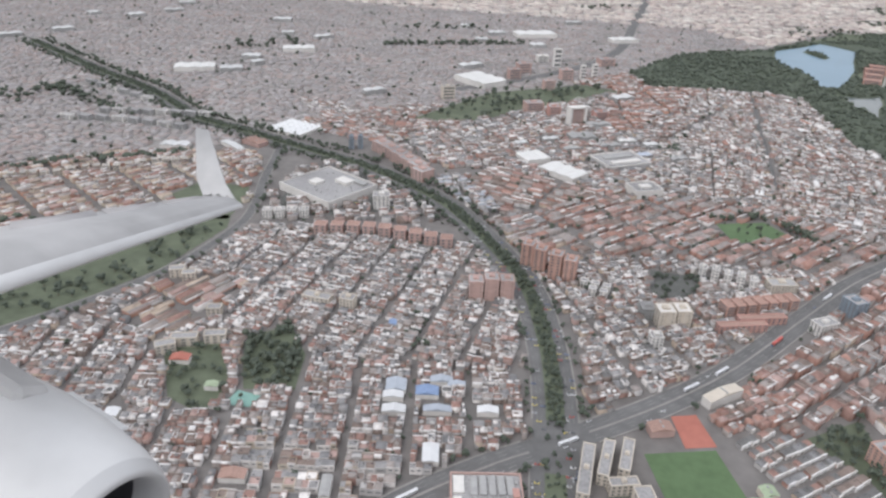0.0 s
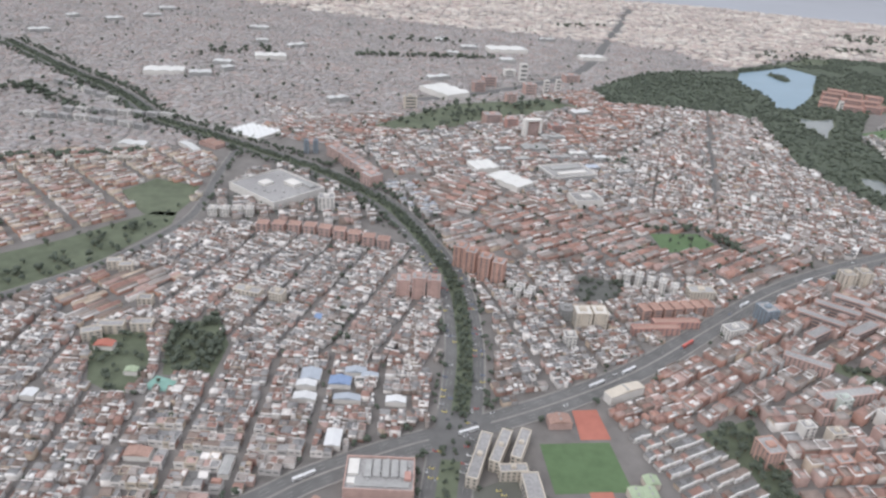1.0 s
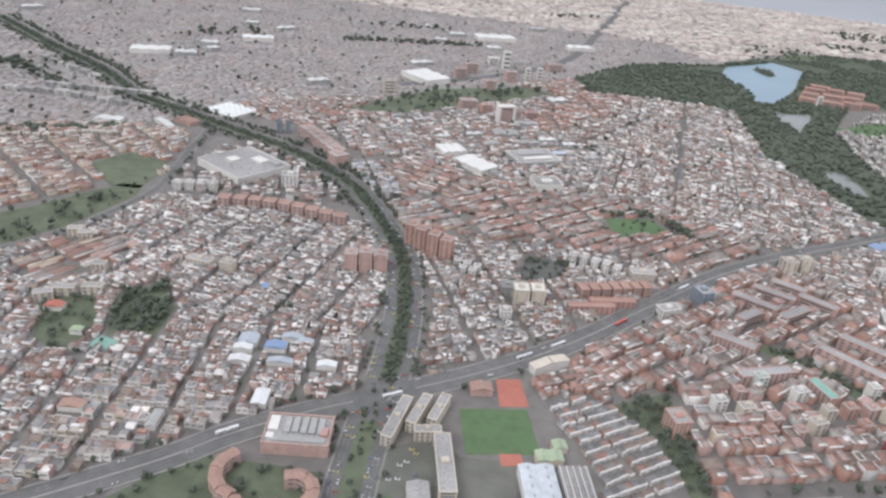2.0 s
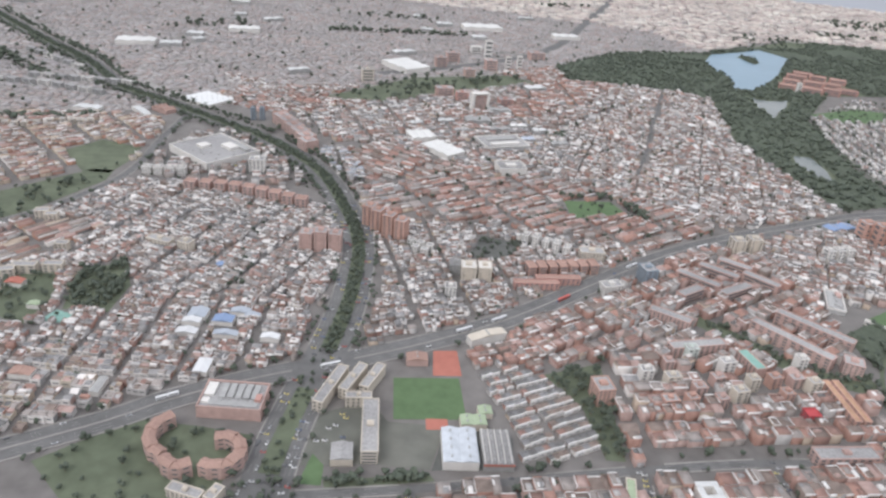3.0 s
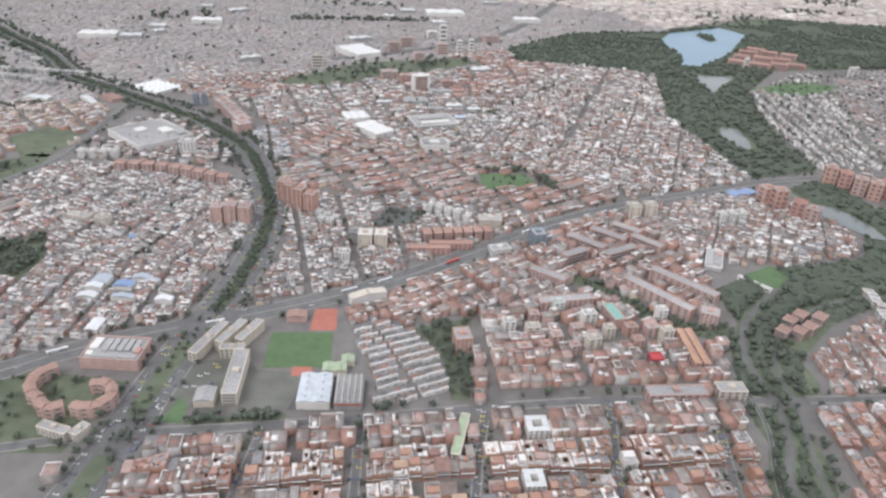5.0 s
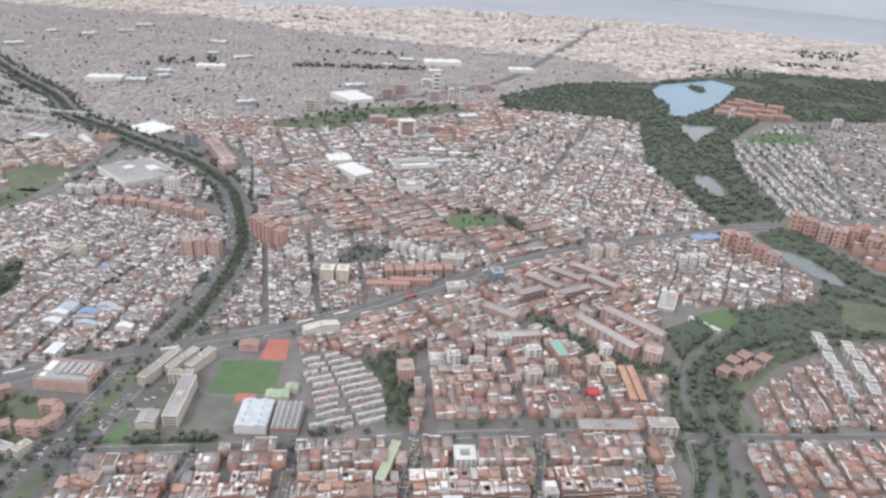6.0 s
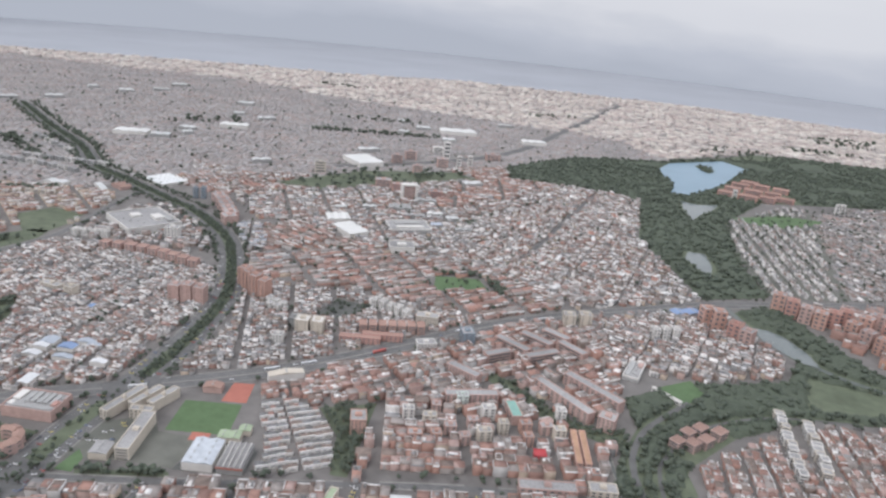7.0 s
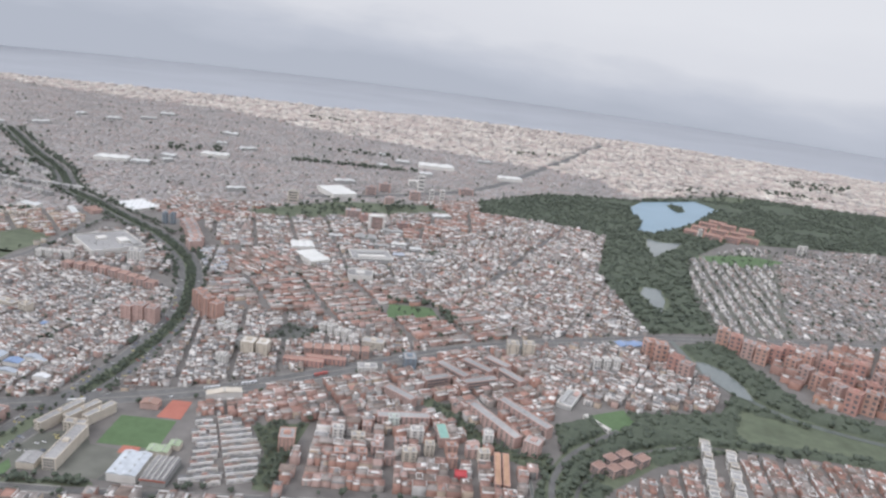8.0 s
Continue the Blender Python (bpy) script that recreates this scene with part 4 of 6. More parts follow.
def portal(x, y, angle):
    t = thing("portal_building", "white portal-shaped apartment tower", "apartment tower", at(x, y, angle))
    KEEP_OUT.append(footprint(x, y, 20, 9, angle))
    part("pier", boxes((-9, -4, 0, -6.5, 4, 15)), m_white, t)
    part("pier", boxes((6.5, -4, 0, 9, 4, 15)), m_white, t)
    part("lintel", boxes((-9, -4, 15, 9, 4, 16.5)), m_white, t)
    part("infill", boxes((-6.5, -2, 0, 6.5, 3, 13.5)), m_pinkbrick, t)
    me = pane_mesh(1.2, 0.8)
    for f in range(8):
        for c in range(6):
            share("window", me, t, Matrix.Translation(((c - 2.5) * 2, -2.02, 1 + f * 1.55)))


portal(46, 667, 28)
for x, y, w, h, m in ((-84, 724, 13, 13, m_cream), (30, 905, 9, 22, m_white), (60, 852, 6, 15, m_white), (74, 858, 6, 16, m_white), (92, 930, 20, 9, m_pinkbrick), (12, 925, 14, 9, m_white), (40, 840, 14, 12, m_pinkbrick),
                      (20, 790, 12, 10, m_pinkbrick), (-10, 860, 16, 12, m_pinkbrick), (5, 700, 18, 9, m_pinkbrick), (25, 690, 12, 9, m_brick), (70, 690, 14, 7, m_brick), (-20, 830, 14, 11, m_pinkbrick)):
    tower("distant_tower", "distant pale apartment tower", x, y, w, w * 0.7, h, 20, m, m_white if m == m_white else m_flat, 4, 4, 2, sides=(0,), strips=True)
shed("stadium_hall", "large pale hall with a low roof", -57, 799, 50, 34, 6, -42, m_white, m_bright, 3, "hall", 3, False)
for k, (x, y) in enumerate(((412, 925), (438, 913), (463, 916), (487, 930), (424, 953), (450, 948), (477, 957), (439, 985), (467, 987), (455, 1012), (492, 985))):
    tower("campus_block", "red brick campus block with clay roof", x, y, 20 + 4 * (k % 2), 13, 5.0 + (k % 3), -14, m_brick, m_clay, 3, 4, 1, "campus building", pent=False, group="campus blocks", sides=(0,), strips=True)
for x, y in ((545, 905), (552, 908), (420, 905), (640, 930)):
    tower("white_slab_tower", "white slab tower beyond the park", x, y, 5, 5, 12, 0, m_white, m_white, 7, 2, 1, sides=(0,), strips=True)
for x, y, w in ((0, 1105, 60), (-300, 900, 40), (-380, 770, 44), (130, 1100, 40)):
    shed("distant_hall", "distant hall with a pale roof", x, y, w, w * 0.5, 5, 20, m_white, m_bright, 2, "hall", 3, False)

for k in range(22):
    row, c = k // 8, k % 8
    x, y = ((-404 + 15 * c, 572 - 2 * abs(c - 3)), (-384 + 13 * c, 592 + 1.5 * c), (-452 + 17 * c, 682 - 9 * c))[row]
    tower("grey_slab", "pale grey walk-up slab on a distant estate", x, y, 11.5, 5.5, 4.5 + (k * 3) % 3 * 0.5, -18 + (k * 7) % 11, m_grey if k % 3 else m_white, m_flat, 3, 4, 1, "apartment building", pent=False, group="grey slabs", sides=(0,), strips=True)
shed("white_hall", "long white hall beside the avenue", -236, 527, 27, 6, 3.0, -38, m_white, m_pale_sheet, 2, "hall", 1, False)
shed("pale_hall", "pale hall at the edge of an estate", -281, 519, 22, 10, 3.0, 4, m_white, m_pale_sheet, 2, "hall", 2, False)
for x, y, w, d, a, roof in ((50, 622, 24, 15, 18, m_grey), (22, 607, 15, 6, 24, m_pale_sheet), (89, 617, 16, 6, 20, m_bright), (74, 601, 18, 6, 20, m_grey), (109, 612, 13, 7, 24, m_pale_sheet), (67, 662, 24, 8, 14, m_grey), (100, 582, 12, 7, 26, m_bluish), (40, 585, 14, 6, 26, m_grey), (-3, 590, 12, 6, 30, m_pale_sheet), (128, 580, 16, 6, 28, m_grey)):
    shed("works_shed", "low works shed with a sheet roof", x, y, w, d, 3.2, a, m_grey, roof, 2, "factory", 2, False)
# roofs that stand out among the small houses
m_pale_roof = mat("pale_sheet_roof", [(0.58, 0.58, 0.58), (0.66, 0.66, 0.66)], "plain", rough=0.5, spread=0.1)
m_bluegrey = mat("blue_grey_sheet", [(0.34, 0.37, 0.42), (0.40, 0.43, 0.47)], "plain", rough=0.5, spread=0.12)
for x, y, w, d, roof, look_of in ((-32, 243, 10, 6, m_blue, "blue"), (-46, 245, 9, 8, m_bluegrey, "blue-grey"), (-46, 238, 9, 4, m_pale_roof, "white"), (-44, 229, 10, 4.5, m_pale_roof, "white"), (-25, 206, 6.5, 10, m_pale_roof, "white"),
                                  (-5, 235, 9, 4, m_pale_roof, "white"), (-26, 232, 12, 3.5, m_bluegrey, "blue-grey"), (-57, 293, 4, 5, m_blue, "blue"), (-27, 252, 10, 4, m_bluegrey, "blue-grey"), (-60, 183, 4, 10, m_grey, "grey"), (-95, 183, 10, 5, m_clay, "clay"), (-146, 247, 9, 5, m_claycourt, "orange"),
                                  (-124, 231, 6, 3.5, m_green_roof, "green"), (-156, 207, 6, 5, m_pale_roof, "white"), (-20, 250, 8, 3, m_bluegrey, "blue-grey")):
    shed("workshop", "low workshop with a %s sheet roof" % look_of, x, y, w, d, 2.6, 7, m_white, roof, 1, "workshop", 1, False)
for k in range(9):
    tower("brick_walkup", "brick walk-up flats in a row", -122 + 10 * k, 390 + 4.5 * math.sin(k * 0.5), 7.5, 7, 6.0, 3, m_pinkbrick, m_clay, 3, 2, 1, "apartment building", pent=False, group="brick walk-ups", sides=(0,))
tower("beige_block", "pale beige block of flats", -83, 306, 7.5, 6, 6.5, -8, m_cream, m_flat, 4, 4, 2, "apartment building")
tower("beige_block", "low beige block of flats", -100, 308, 15, 6, 4.5, -8, m_cream, m_flat, 3, 6, 2, "apartment building")
for x, y, w, a in ((-150, 260, 12, 15), (-137, 265, 10, 15), (-183, 321, 8, 20), (-175, 318, 7, 20), (-147, 287, 7, 10), (-156, 253, 9, 30)):
    tower("yellow_flats", "small yellow-walled block of flats", x, y, w, 5, 4.8, a, m_cream, m_flat, 3, 3, 1, "apartment building", pent=False, group="yellow flats", sides=(0,))
for k in range(17):
    tower("yellow_villa", "yellow-white villa block at the estate edge", -368 + 6.9 * k, 424 + 4.1 * k + 3 * math.sin(k * 1.1), 4.6, 4.6, 3.8, 25, m_cream, m_flat, 3, 2, 1, "apartment building", pent=False, strips=True, sides=(0,), group="yellow villas")
tower("white_cube", "white six-storey flats beside the highway", 72, 300, 6, 6, 6.5, 10, m_white, m_flat, 4, 3, 2, "apartment building")
for x, y in ((40, 352), (46, 350), (52, 348), (44, 344), (50, 342)):
    tower("white_villa", "small white block among trees", x, y, 4, 4, 4.5, -10, m_white, m_flat, 3, 2, 1, "apartment building", pent=False, group="white villas")
for i, (x, y) in enumerate(((184, 263), (196, 274), (184, 249), (191, 236), (196, 246), (212, 267), (222, 257), (233, 262), (244, 265), (250, 280), (251, 262), (181, 232), (205, 240), (172, 250), (214, 246), (236, 251), (206, 256))):
    tower("point_block", ("pale pink", "mint-grey" if i == 1 else "white", "cream", "brick")[i % 4] + " six-storey point block among low houses", x, y, 5.0 + i % 3, 5.0, 5.2 + (i * 7) % 4 * 0.7, 18 + (i * 5) % 9, (m_pinkbrick, mat("mint_render", [(0.46, 0.50, 0.46), (0.52, 0.56, 0.52)], "plain", spread=0.15) if i == 1 else m_white, m_cream, m_orange)[i % 4], m_flat, 4, 2, 1, "apartment building", group="point blocks", sides=(0,))
tower("street_block", "long cream and brick block with arched roof", 250, 214.5, 27, 7, 5.2, 14, m_pinkbrick, m_flat, 3, 8, 2, "apartment building", group="street blocks")
tower("street_block", "cream corner block with rounded end", 275, 222.5, 13, 7, 5.2, 12, m_cream, m_flat, 3, 4, 2, "apartment building", group="street blocks")
for i, (x, y, l, a) in enumerate(((212, 352, 26, -30), (226, 366, 24, -28), (238, 378, 20, -28), (232, 345, 24, 40), (205, 335, 18, 42), (250, 362, 22, -35))):
    tower("brick_row", "reddish brick apartment row with flat roof", x, y, l, 6, 6.0, a, m_pinkbrick, m_flat, 3, 6, 1, "apartment building", group="brick rows", pent=False, strips=True, sides=(0,))
for i in range(26):
    x, y = rng.uniform(-700, 250), rng.uniform(700, 1250)
    if bool(free(np.array([x]), np.array([y]), 14.0)[0]):
        shed("far_shed", "distant shed with a pale roof", x, y, rng.uniform(14, 30), rng.uniform(8, 16), 5, rng.uniform(0, 60), m_grey, m_pale_sheet, 1, "warehouse", 2, False)


for k, (bx, by, bw) in enumerate([(312, 279, 7.0), (320, 280, 7.0), (327, 286, 8.0), (335, 297, 8.0), (318, 290, 7.0), (325, 297, 7.5)]):
    tower("corner_flats", "small red-brown brick flats at the park corner", bx, by, bw, 6.0, 4.6, 52, m_pinkbrick, m_clay, 3, 4, 2, "apartment building", pent=False, strips=True, group="corner flats")

for k in range(22):
    x, y = ((372.3 + math.sin(k * 2.3) * 0.5, 334 - 5.6 * k) if k < 12 else (386.2 + math.sin(k * 1.7) * 0.6, 328 - 5.4 * (k - 12)))
    tower("white_row_flats", "white three-storey flats in a long row", x, y, 5.6 - (k % 4) * 0.4, 4.2 + (k % 3) * 0.5, 3.6 + (k * 5) % 4 * 0.5, (k * 7) % 9 - 4, m_white if k % 3 else m_cream, m_flat, 3, 2, 1, "apartment building", pent=False, group="white row flats", sides=(0, 3), strips=True)

# ---------------------------------------------------------------- houses
D_SOUTH = [(20, 225), (-1, 214), (-29, 192), (-56, 168), (-120, 110), (-230, 150), (-258, 226), (-225, 262), (-150, 264), (-60, 264), (18, 266)]
D_NORTH = [(18, 266), (14, 310), (2, 342), (-18, 384), (-60, 404), (-172, 392), (-188, 330), (-225, 262), (-60, 264)]
D_WEDGE = [(36, 236), (36, 290), (30, 318), (20, 346), (0, 385), (60, 392), (110, 392), (190, 392), (150, 345), (107, 296), (68, 261)]
D_RED = [(0, 395), (-30, 440), (-60, 490), (-46, 505), (-20, 528), (60, 498), (132, 500), (240, 470), (230, 420), (190, 394), (100, 396)]
D_MIX = [(-60, 520), (-115, 575), (-60, 640), (20, 720), (100, 800), (160, 815), (150, 690), (110, 590), (120, 505), (60, 500), (-20, 530)]
D_WHITE = [(120, 505), (110, 590), (150, 690), (130, 815), (220, 835), (298, 820), (294, 650), (316, 590), (335, 522), (345, 500), (300, 470), (250, 440)]
D_EAST = [(398, 775), (392, 635), (404, 545), (440, 552), (560, 610), (720, 660), (800, 900), (650, 980), (470, 880)]
D_ROWS = [(104, 245), (126, 240), (147, 212), (152, 194), (120, 182), (112, 205), (96, 232)]
D_FLATS_S = [(150, 264), (160, 193), (167, 193.5), (221, 210.5), (275, 222.5), (278, 262), (240, 268), (200, 262), (165, 268)]
D_FLATS_N = [(126, 246), (150, 260), (165, 270), (200, 264), (240, 270), (278, 264), (282, 330), (270, 405), (225, 404), (199, 382), (152, 330), (112, 284)]
D_ESTATE = [(408, 512), (450, 536), (560, 588), (640, 612), (650, 486), (575, 430), (510, 428), (458, 434), (432, 476)]
D_STEEP = [(88, 252), (110, 274), (127, 262), (124, 243), (102, 247), (94, 236)]
D_BARS = [(-195, 279), (-184, 319), (-143, 321), (-144, 286), (-162, 262)]
D_CENTRE = [(-60, 412), (-150, 402), (-168, 420), (-176, 470), (-150, 520), (-128, 520), (-90, 470), (-52, 428)]
D_NEAR = [(14, 134), (91, 160.5), (167, 187.5), (221, 204.5), (279, 217), (276, 160), (270, 110), (60, 70), (14, 80)]
D_CLAY = [(306, 228), (372, 250), (430, 265), (520, 290), (520, 350), (452, 346), (396, 330), (352, 296), (322, 262)]
D_CLAY_S = [(310, 220), (372, 238), (520, 284), (520, 200), (420, 120), (306, 120), (316, 190)]
D_MARKET = [(255, 425), (300, 460), (345, 492), (372, 455), (392, 418), (384, 388), (342, 364), (298, 352), (280, 336), (262, 390)]
D_BROWN = [(-200, 405), (-182, 425), (-205, 520), (-240, 520), (-330, 490), (-420, 420), (-330, 330), (-285, 300), (-236, 350)]
D_FARWEST = [(-200, 540), (-230, 580), (-400, 700), (-660, 900), (-1000, 760), (-560, 330), (-420, 300), (-330, 330), (-420, 425), (-330, 495)]
D_OUTER = [(-120, 580), (-60, 645), (-110, 640), (-30, 770), (60, 830), (118, 900), (200, 1040), (330, 1110), (300, 1320), (-250, 1300), (-582, 1397), (-839, 1343), (-1130, 1320), (-1700, 1050), (-1300, 760), (-640, 900), (-389, 690), (-216, 582)]
D_SUN_TINT = [(-2400, 800), (-1130, 1330), (-839, 1353), (-582, 1407), (-250, 1310), (250, 1250), (340, 1122), (500, 1305), (920, 1340), (2200, 1150), (2200, 1620), (1400, 1790), (736, 1920), (459, 1980), (-171, 1920), (-420, 1750), (-734, 1660), (-991, 1540), (-1232, 1430), (-2400, 860)]
D_OUTEAST = [(560, 600), (720, 650), (810, 900), (870, 1000), (1300, 1000), (1300, 500), (700, 300), (530, 300), (530, 360), (640, 415), (650, 480)]



def wander(p, d):
    """Plots that stray a little from their row."""
    p[:, 0] += rng.normal(0, d, len(p))
    p[:, 1] += rng.normal(0, d, len(p))
    p[:, 2] += rng.normal(0, 5, len(p))
    return p


terrace_p = plots(D_ROWS, 35, (107, 236), 30, 1.6, 3.5, 2.2, 2.2, 3.0)
terrace_p[:, 5] = 0
KEEP_OUT.append(D_BARS)
south_p = plots(D_SOUTH, 6.6, (-83, 199), 24.6, 3.2, 4.2, 1.8, 0.5, 2.9)
split = (south_p[:, 1] < 206) & (south_p[:, 0] > -98)
near_houses = south_p[split][:150]
rest = np.concatenate([terrace_p[130:], south_p[split][150:]])
house_rows("house_rows", "dense rows of low white, grey and brick houses", np.concatenate([south_p[~split], rest]), 1.9, 3.1, m_wall_i, m_roof_i, 0.3)
house_rows("house_rows", "dense rows of grey-roofed white houses", plots(D_NORTH, -10, (-88, 297), 24, 3.2, 4.2, 2.3, 0.5, 3.1), 1.9, 3.0, m_wall_w, m_roof_w, 0.3)
house_rows("house_rows", "rows of white and brick houses", plots(D_WEDGE, 24, (60, 270), 30, 3.5, 4.4, 2.2, 0.6, 3.0), 2.0, 3.4, m_wall_i, m_roof_w, 0.3)
D_SLATE = [(-66, 494), (-46, 502), (-12, 450), (-24, 432)]
D_PINK = [(94, 833), (190, 822), (147, 720), (80, 729)]
D_OVAL = [(76, 702), (110, 716), (120, 704), (112, 668), (98, 652), (74, 656)]
KEEP_OUT += [D_SLATE, D_PINK, D_OVAL]
RED_SPLIT = [(-2, 440), (60, 498), (-20, 528), (-46, 505), (-60, 490), (-30, 440)]
KEEP_OUT.append(RED_SPLIT)
house_rows("clay_terraces", "long terraces with red clay roofs", plots(D_RED, 42, (84, 428), 44, 5, 5.0, 3.6, 0.5, 7.0), 2.2, 3.0, m_wall_r, m_roof_r, 0.8)
KEEP_OUT.remove(RED_SPLIT)
house_rows("clay_terraces", "parallel red-roofed terraces beside the avenue", plots(RED_SPLIT, -23, (-41, 495), 62, 4, 4.6, 3.6, 0.4, 7.0), 2.2, 3.0, m_wall_r, m_roof_r, 0.8)
house_rows("mixed_quarter", "mixed low houses and workshops", plots(D_MIX, 30, (0, 560), 40, 4, 6, 2.6, 0.8, 5.0), 2.2, 3.6, m_wall_i, m_roof_i, 0.3)
house_rows("white_quarter", "tight rows of white and pink houses", wander(plots(D_WHITE, -10, (205, 594), 47, 1.5, 4.6, 2.4, 0.6, 3.8, density=0.88), 0.45), 2.0, 3.4, m_wall_i, m_roof_w, 0.25)
for quarter in (D_SLATE, D_PINK, D_OVAL):
    KEEP_OUT.remove(quarter)
white_halls = loose_town(D_WHITE, 60, 17.0, 8.0, 5.0, 0.5)
house_rows("white_halls", "larger white-roofed buildings among small houses", white_halls, 3.6, 4.8, m_wall_w, mat("white_hall_roof", [WHITE, PALE, (0.72, 0.71, 0.69), GREY, (0.68, 0.66, 0.64), TAUPE, BRICK], "island", spread=0.2), 0.3)
house_rows("slate_terraces", "grey-blue roofed houses beside the avenue", plots(D_SLATE, 24, (-40, 470), 30, 3, 4.4, 2.4, 0.4, 4.0), 2.8, 3.8, m_wall_w, mat("slate_blue_roof", [(0.27, 0.285, 0.31), (0.33, 0.345, 0.37), SLATE, GREY, (0.40, 0.41, 0.43)], "island", spread=0.25), 0.8)
house_rows("pink_terraces", "pink-red terraces north of the works", plots(D_PINK, 14, (130, 780), 46, 5, 5.0, 3.0, 0.4, 6.0), 2.4, 3.4, m_wall_d, m_roof_d, 0.7)
house_rows("brick_crescents", "red brick terraces in a rounded block", plots(D_OVAL, 12, (95, 685), 44, 4, 4.6, 2.2, 0.4, 6.0), 2.6, 3.4, m_wall_d, m_roof_d, 0.9)
east_p = wander(plots(D_EAST, 95, (398, 600), 64, 3.0, 2.5, 7.2, 0.2, 4.4, density=0.86), 0.4)
house_rows("white_terraces", "parallel terraces of white houses east of the park", east_p[east_p[:, 0] < 462 + 0.12 * (east_p[:, 1] - 550)], 2.6, 3.6, m_wall_e, m_roof_e, 0.5)
house_rows("grey_quarter", "grey and white houses beyond the terraces", loose_town([(470, 565), (560, 610), (720, 660), (800, 900), (650, 980), (560, 930), (505, 860)], 80, 7.0, 5.4, 4.2), 1.4, 2.6, m_wall_far, m_roof_w, 0.3, False)
clay_north = plots(D_CLAY, 95, (372, 250), 40, 3.0, 4.6, 2.8, 0.5, 3.0)
clay_p = np.concatenate([plots(D_CLAY_S, 98, (372, 240), 36, 3.0, 4.8, 2.6, 0.5, 3.2), clay_north])
clay_near = clay_p[:, 0] < 350
house_rows("clay_quarter", "rows of small orange brick houses with clay roofs", clay_p[~clay_near], 2.2, 3.4, m_wall_r, m_roof_r, 0.5)
house_rows("market_quarter", "jumbled white roofs beside a market", wander(plots(D_MARKET, -14, (300, 400), 33, 1.8, 4.8, 2.0, 0.6, 3.8), 0.5), 2.4, 4.2, m_wall_i, m_roof_w, 0.3)
house_rows("sand_terraces", "sand and brown terraces round courts", plots(D_BROWN, 52, (-250, 420), 34, 5.0, 4.6, 3.4, 0.4, 5.0), 2.4, 3.4, m_wall_y, m_roof_y, 0.7)
# west and outer houses stand low so their shaded gaps fade like haze
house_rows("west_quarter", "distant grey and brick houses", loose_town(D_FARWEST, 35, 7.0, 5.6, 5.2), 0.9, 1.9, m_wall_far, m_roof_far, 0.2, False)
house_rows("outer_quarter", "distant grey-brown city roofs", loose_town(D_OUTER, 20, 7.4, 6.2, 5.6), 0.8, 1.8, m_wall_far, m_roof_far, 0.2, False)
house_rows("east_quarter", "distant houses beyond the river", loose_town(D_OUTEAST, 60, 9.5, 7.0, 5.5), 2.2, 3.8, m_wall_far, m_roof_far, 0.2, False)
# looks sunlit only through its pale wall and roof colours
house_rows("pale_town", "far town roofs painted pale as if sunlit", loose_town(D_SUN_TINT, 15, 15.0, 12.0, 9.0), 2.0, 4.5, m_wall_c, m_roof_c, 0.1, False)

house_rows("clay_terraces", "short brick terraces by the highway", plots(D_STEEP, 33, (104, 250), 30, 2, 3.4, 1.6, 0.4, 3.4), 2.2, 3.2, m_wall_r, m_roof_r, 0.6)
KEEP_OUT.remove(D_BARS)
house_rows("bar_terraces", "long brown-roofed bars side by side", plots(D_BARS, 62, (-165, 290), 44, 3, 4.2, 1.6, 0.3, 9.0), 2.0, 2.5, m_wall_y, m_roof_y, 0.9)
house_rows("centre_quarter", "white and grey shops round a car park", plots(D_CENTRE, 20, (-100, 440), 30, 4, 5, 3, 1, 5.0, density=0.85), 2.2, 4.5, m_wall_w, m_roof_w, 0.15)
house_rows("gap_quarter", "grey and reddish houses behind the depot", loose_town([(-228, 684), (-165, 668), (-100, 604), (-138, 582), (-185, 612)], 25, 7.5, 6, 5), 1.6, 2.8, m_wall_i, m_roof_i, 0.3)
house_rows("brick_estate", "red brick estate of low blocks by the river", plots(D_ESTATE, -20, (470, 480), 34, 4, 7, 4, 1, 7.0), 4.0, 7.0, m_wall_d, m_roof_d, 0.2)
house_rows("edge_quarter", "reddish low houses at the park edge", np.concatenate([loose_town([(50, 826), (118, 893), (140, 822), (215, 836), (160, 816), (100, 802)], 15, 7.5, 6, 5), loose_town([(-130, 568), (-62, 638), (-108, 640), (-70, 705), (-190, 640), (-205, 590)], 20, 7.5, 6, 5)]), 2.2, 3.6, m_wall_r, m_roof_r, 0.4)
flats_p = np.concatenate([plots(D_NEAR, 16, (221, 202), 400, 1.0, 7.6, 3.0, 1.0, 4.0), plots(D_FLATS_S, 16, (200, 260), 44, 4.0, 6.0, 3.4, 0.8, 5.0), plots(D_FLATS_N, 42, (200, 300), 44, 4.0, 5.6, 3.2, 0.8, 5.0)])


def tank_mesh():
    bm = bmesh.new()
    bmesh.ops.create_cone(bm, cap_ends=True, segments=8, radius1=0.26, radius2=0.22, depth=0.5, matrix=Matrix.Translation((0, 0, 0.25)))
    return mesh_from(bm, "water_tank", m_dark)


def pane_of(w, h, name="window", material=None):
    return mesh_from(boxes((-w / 2, -0.07, -h / 2, w / 2, 0.05, h / 2)), name, material or m_window)


TANK, SMALL_PANE, WIDE_PANE = tank_mesh(), pane_of(1.7, 0.62), pane_of(5.0, 0.72)


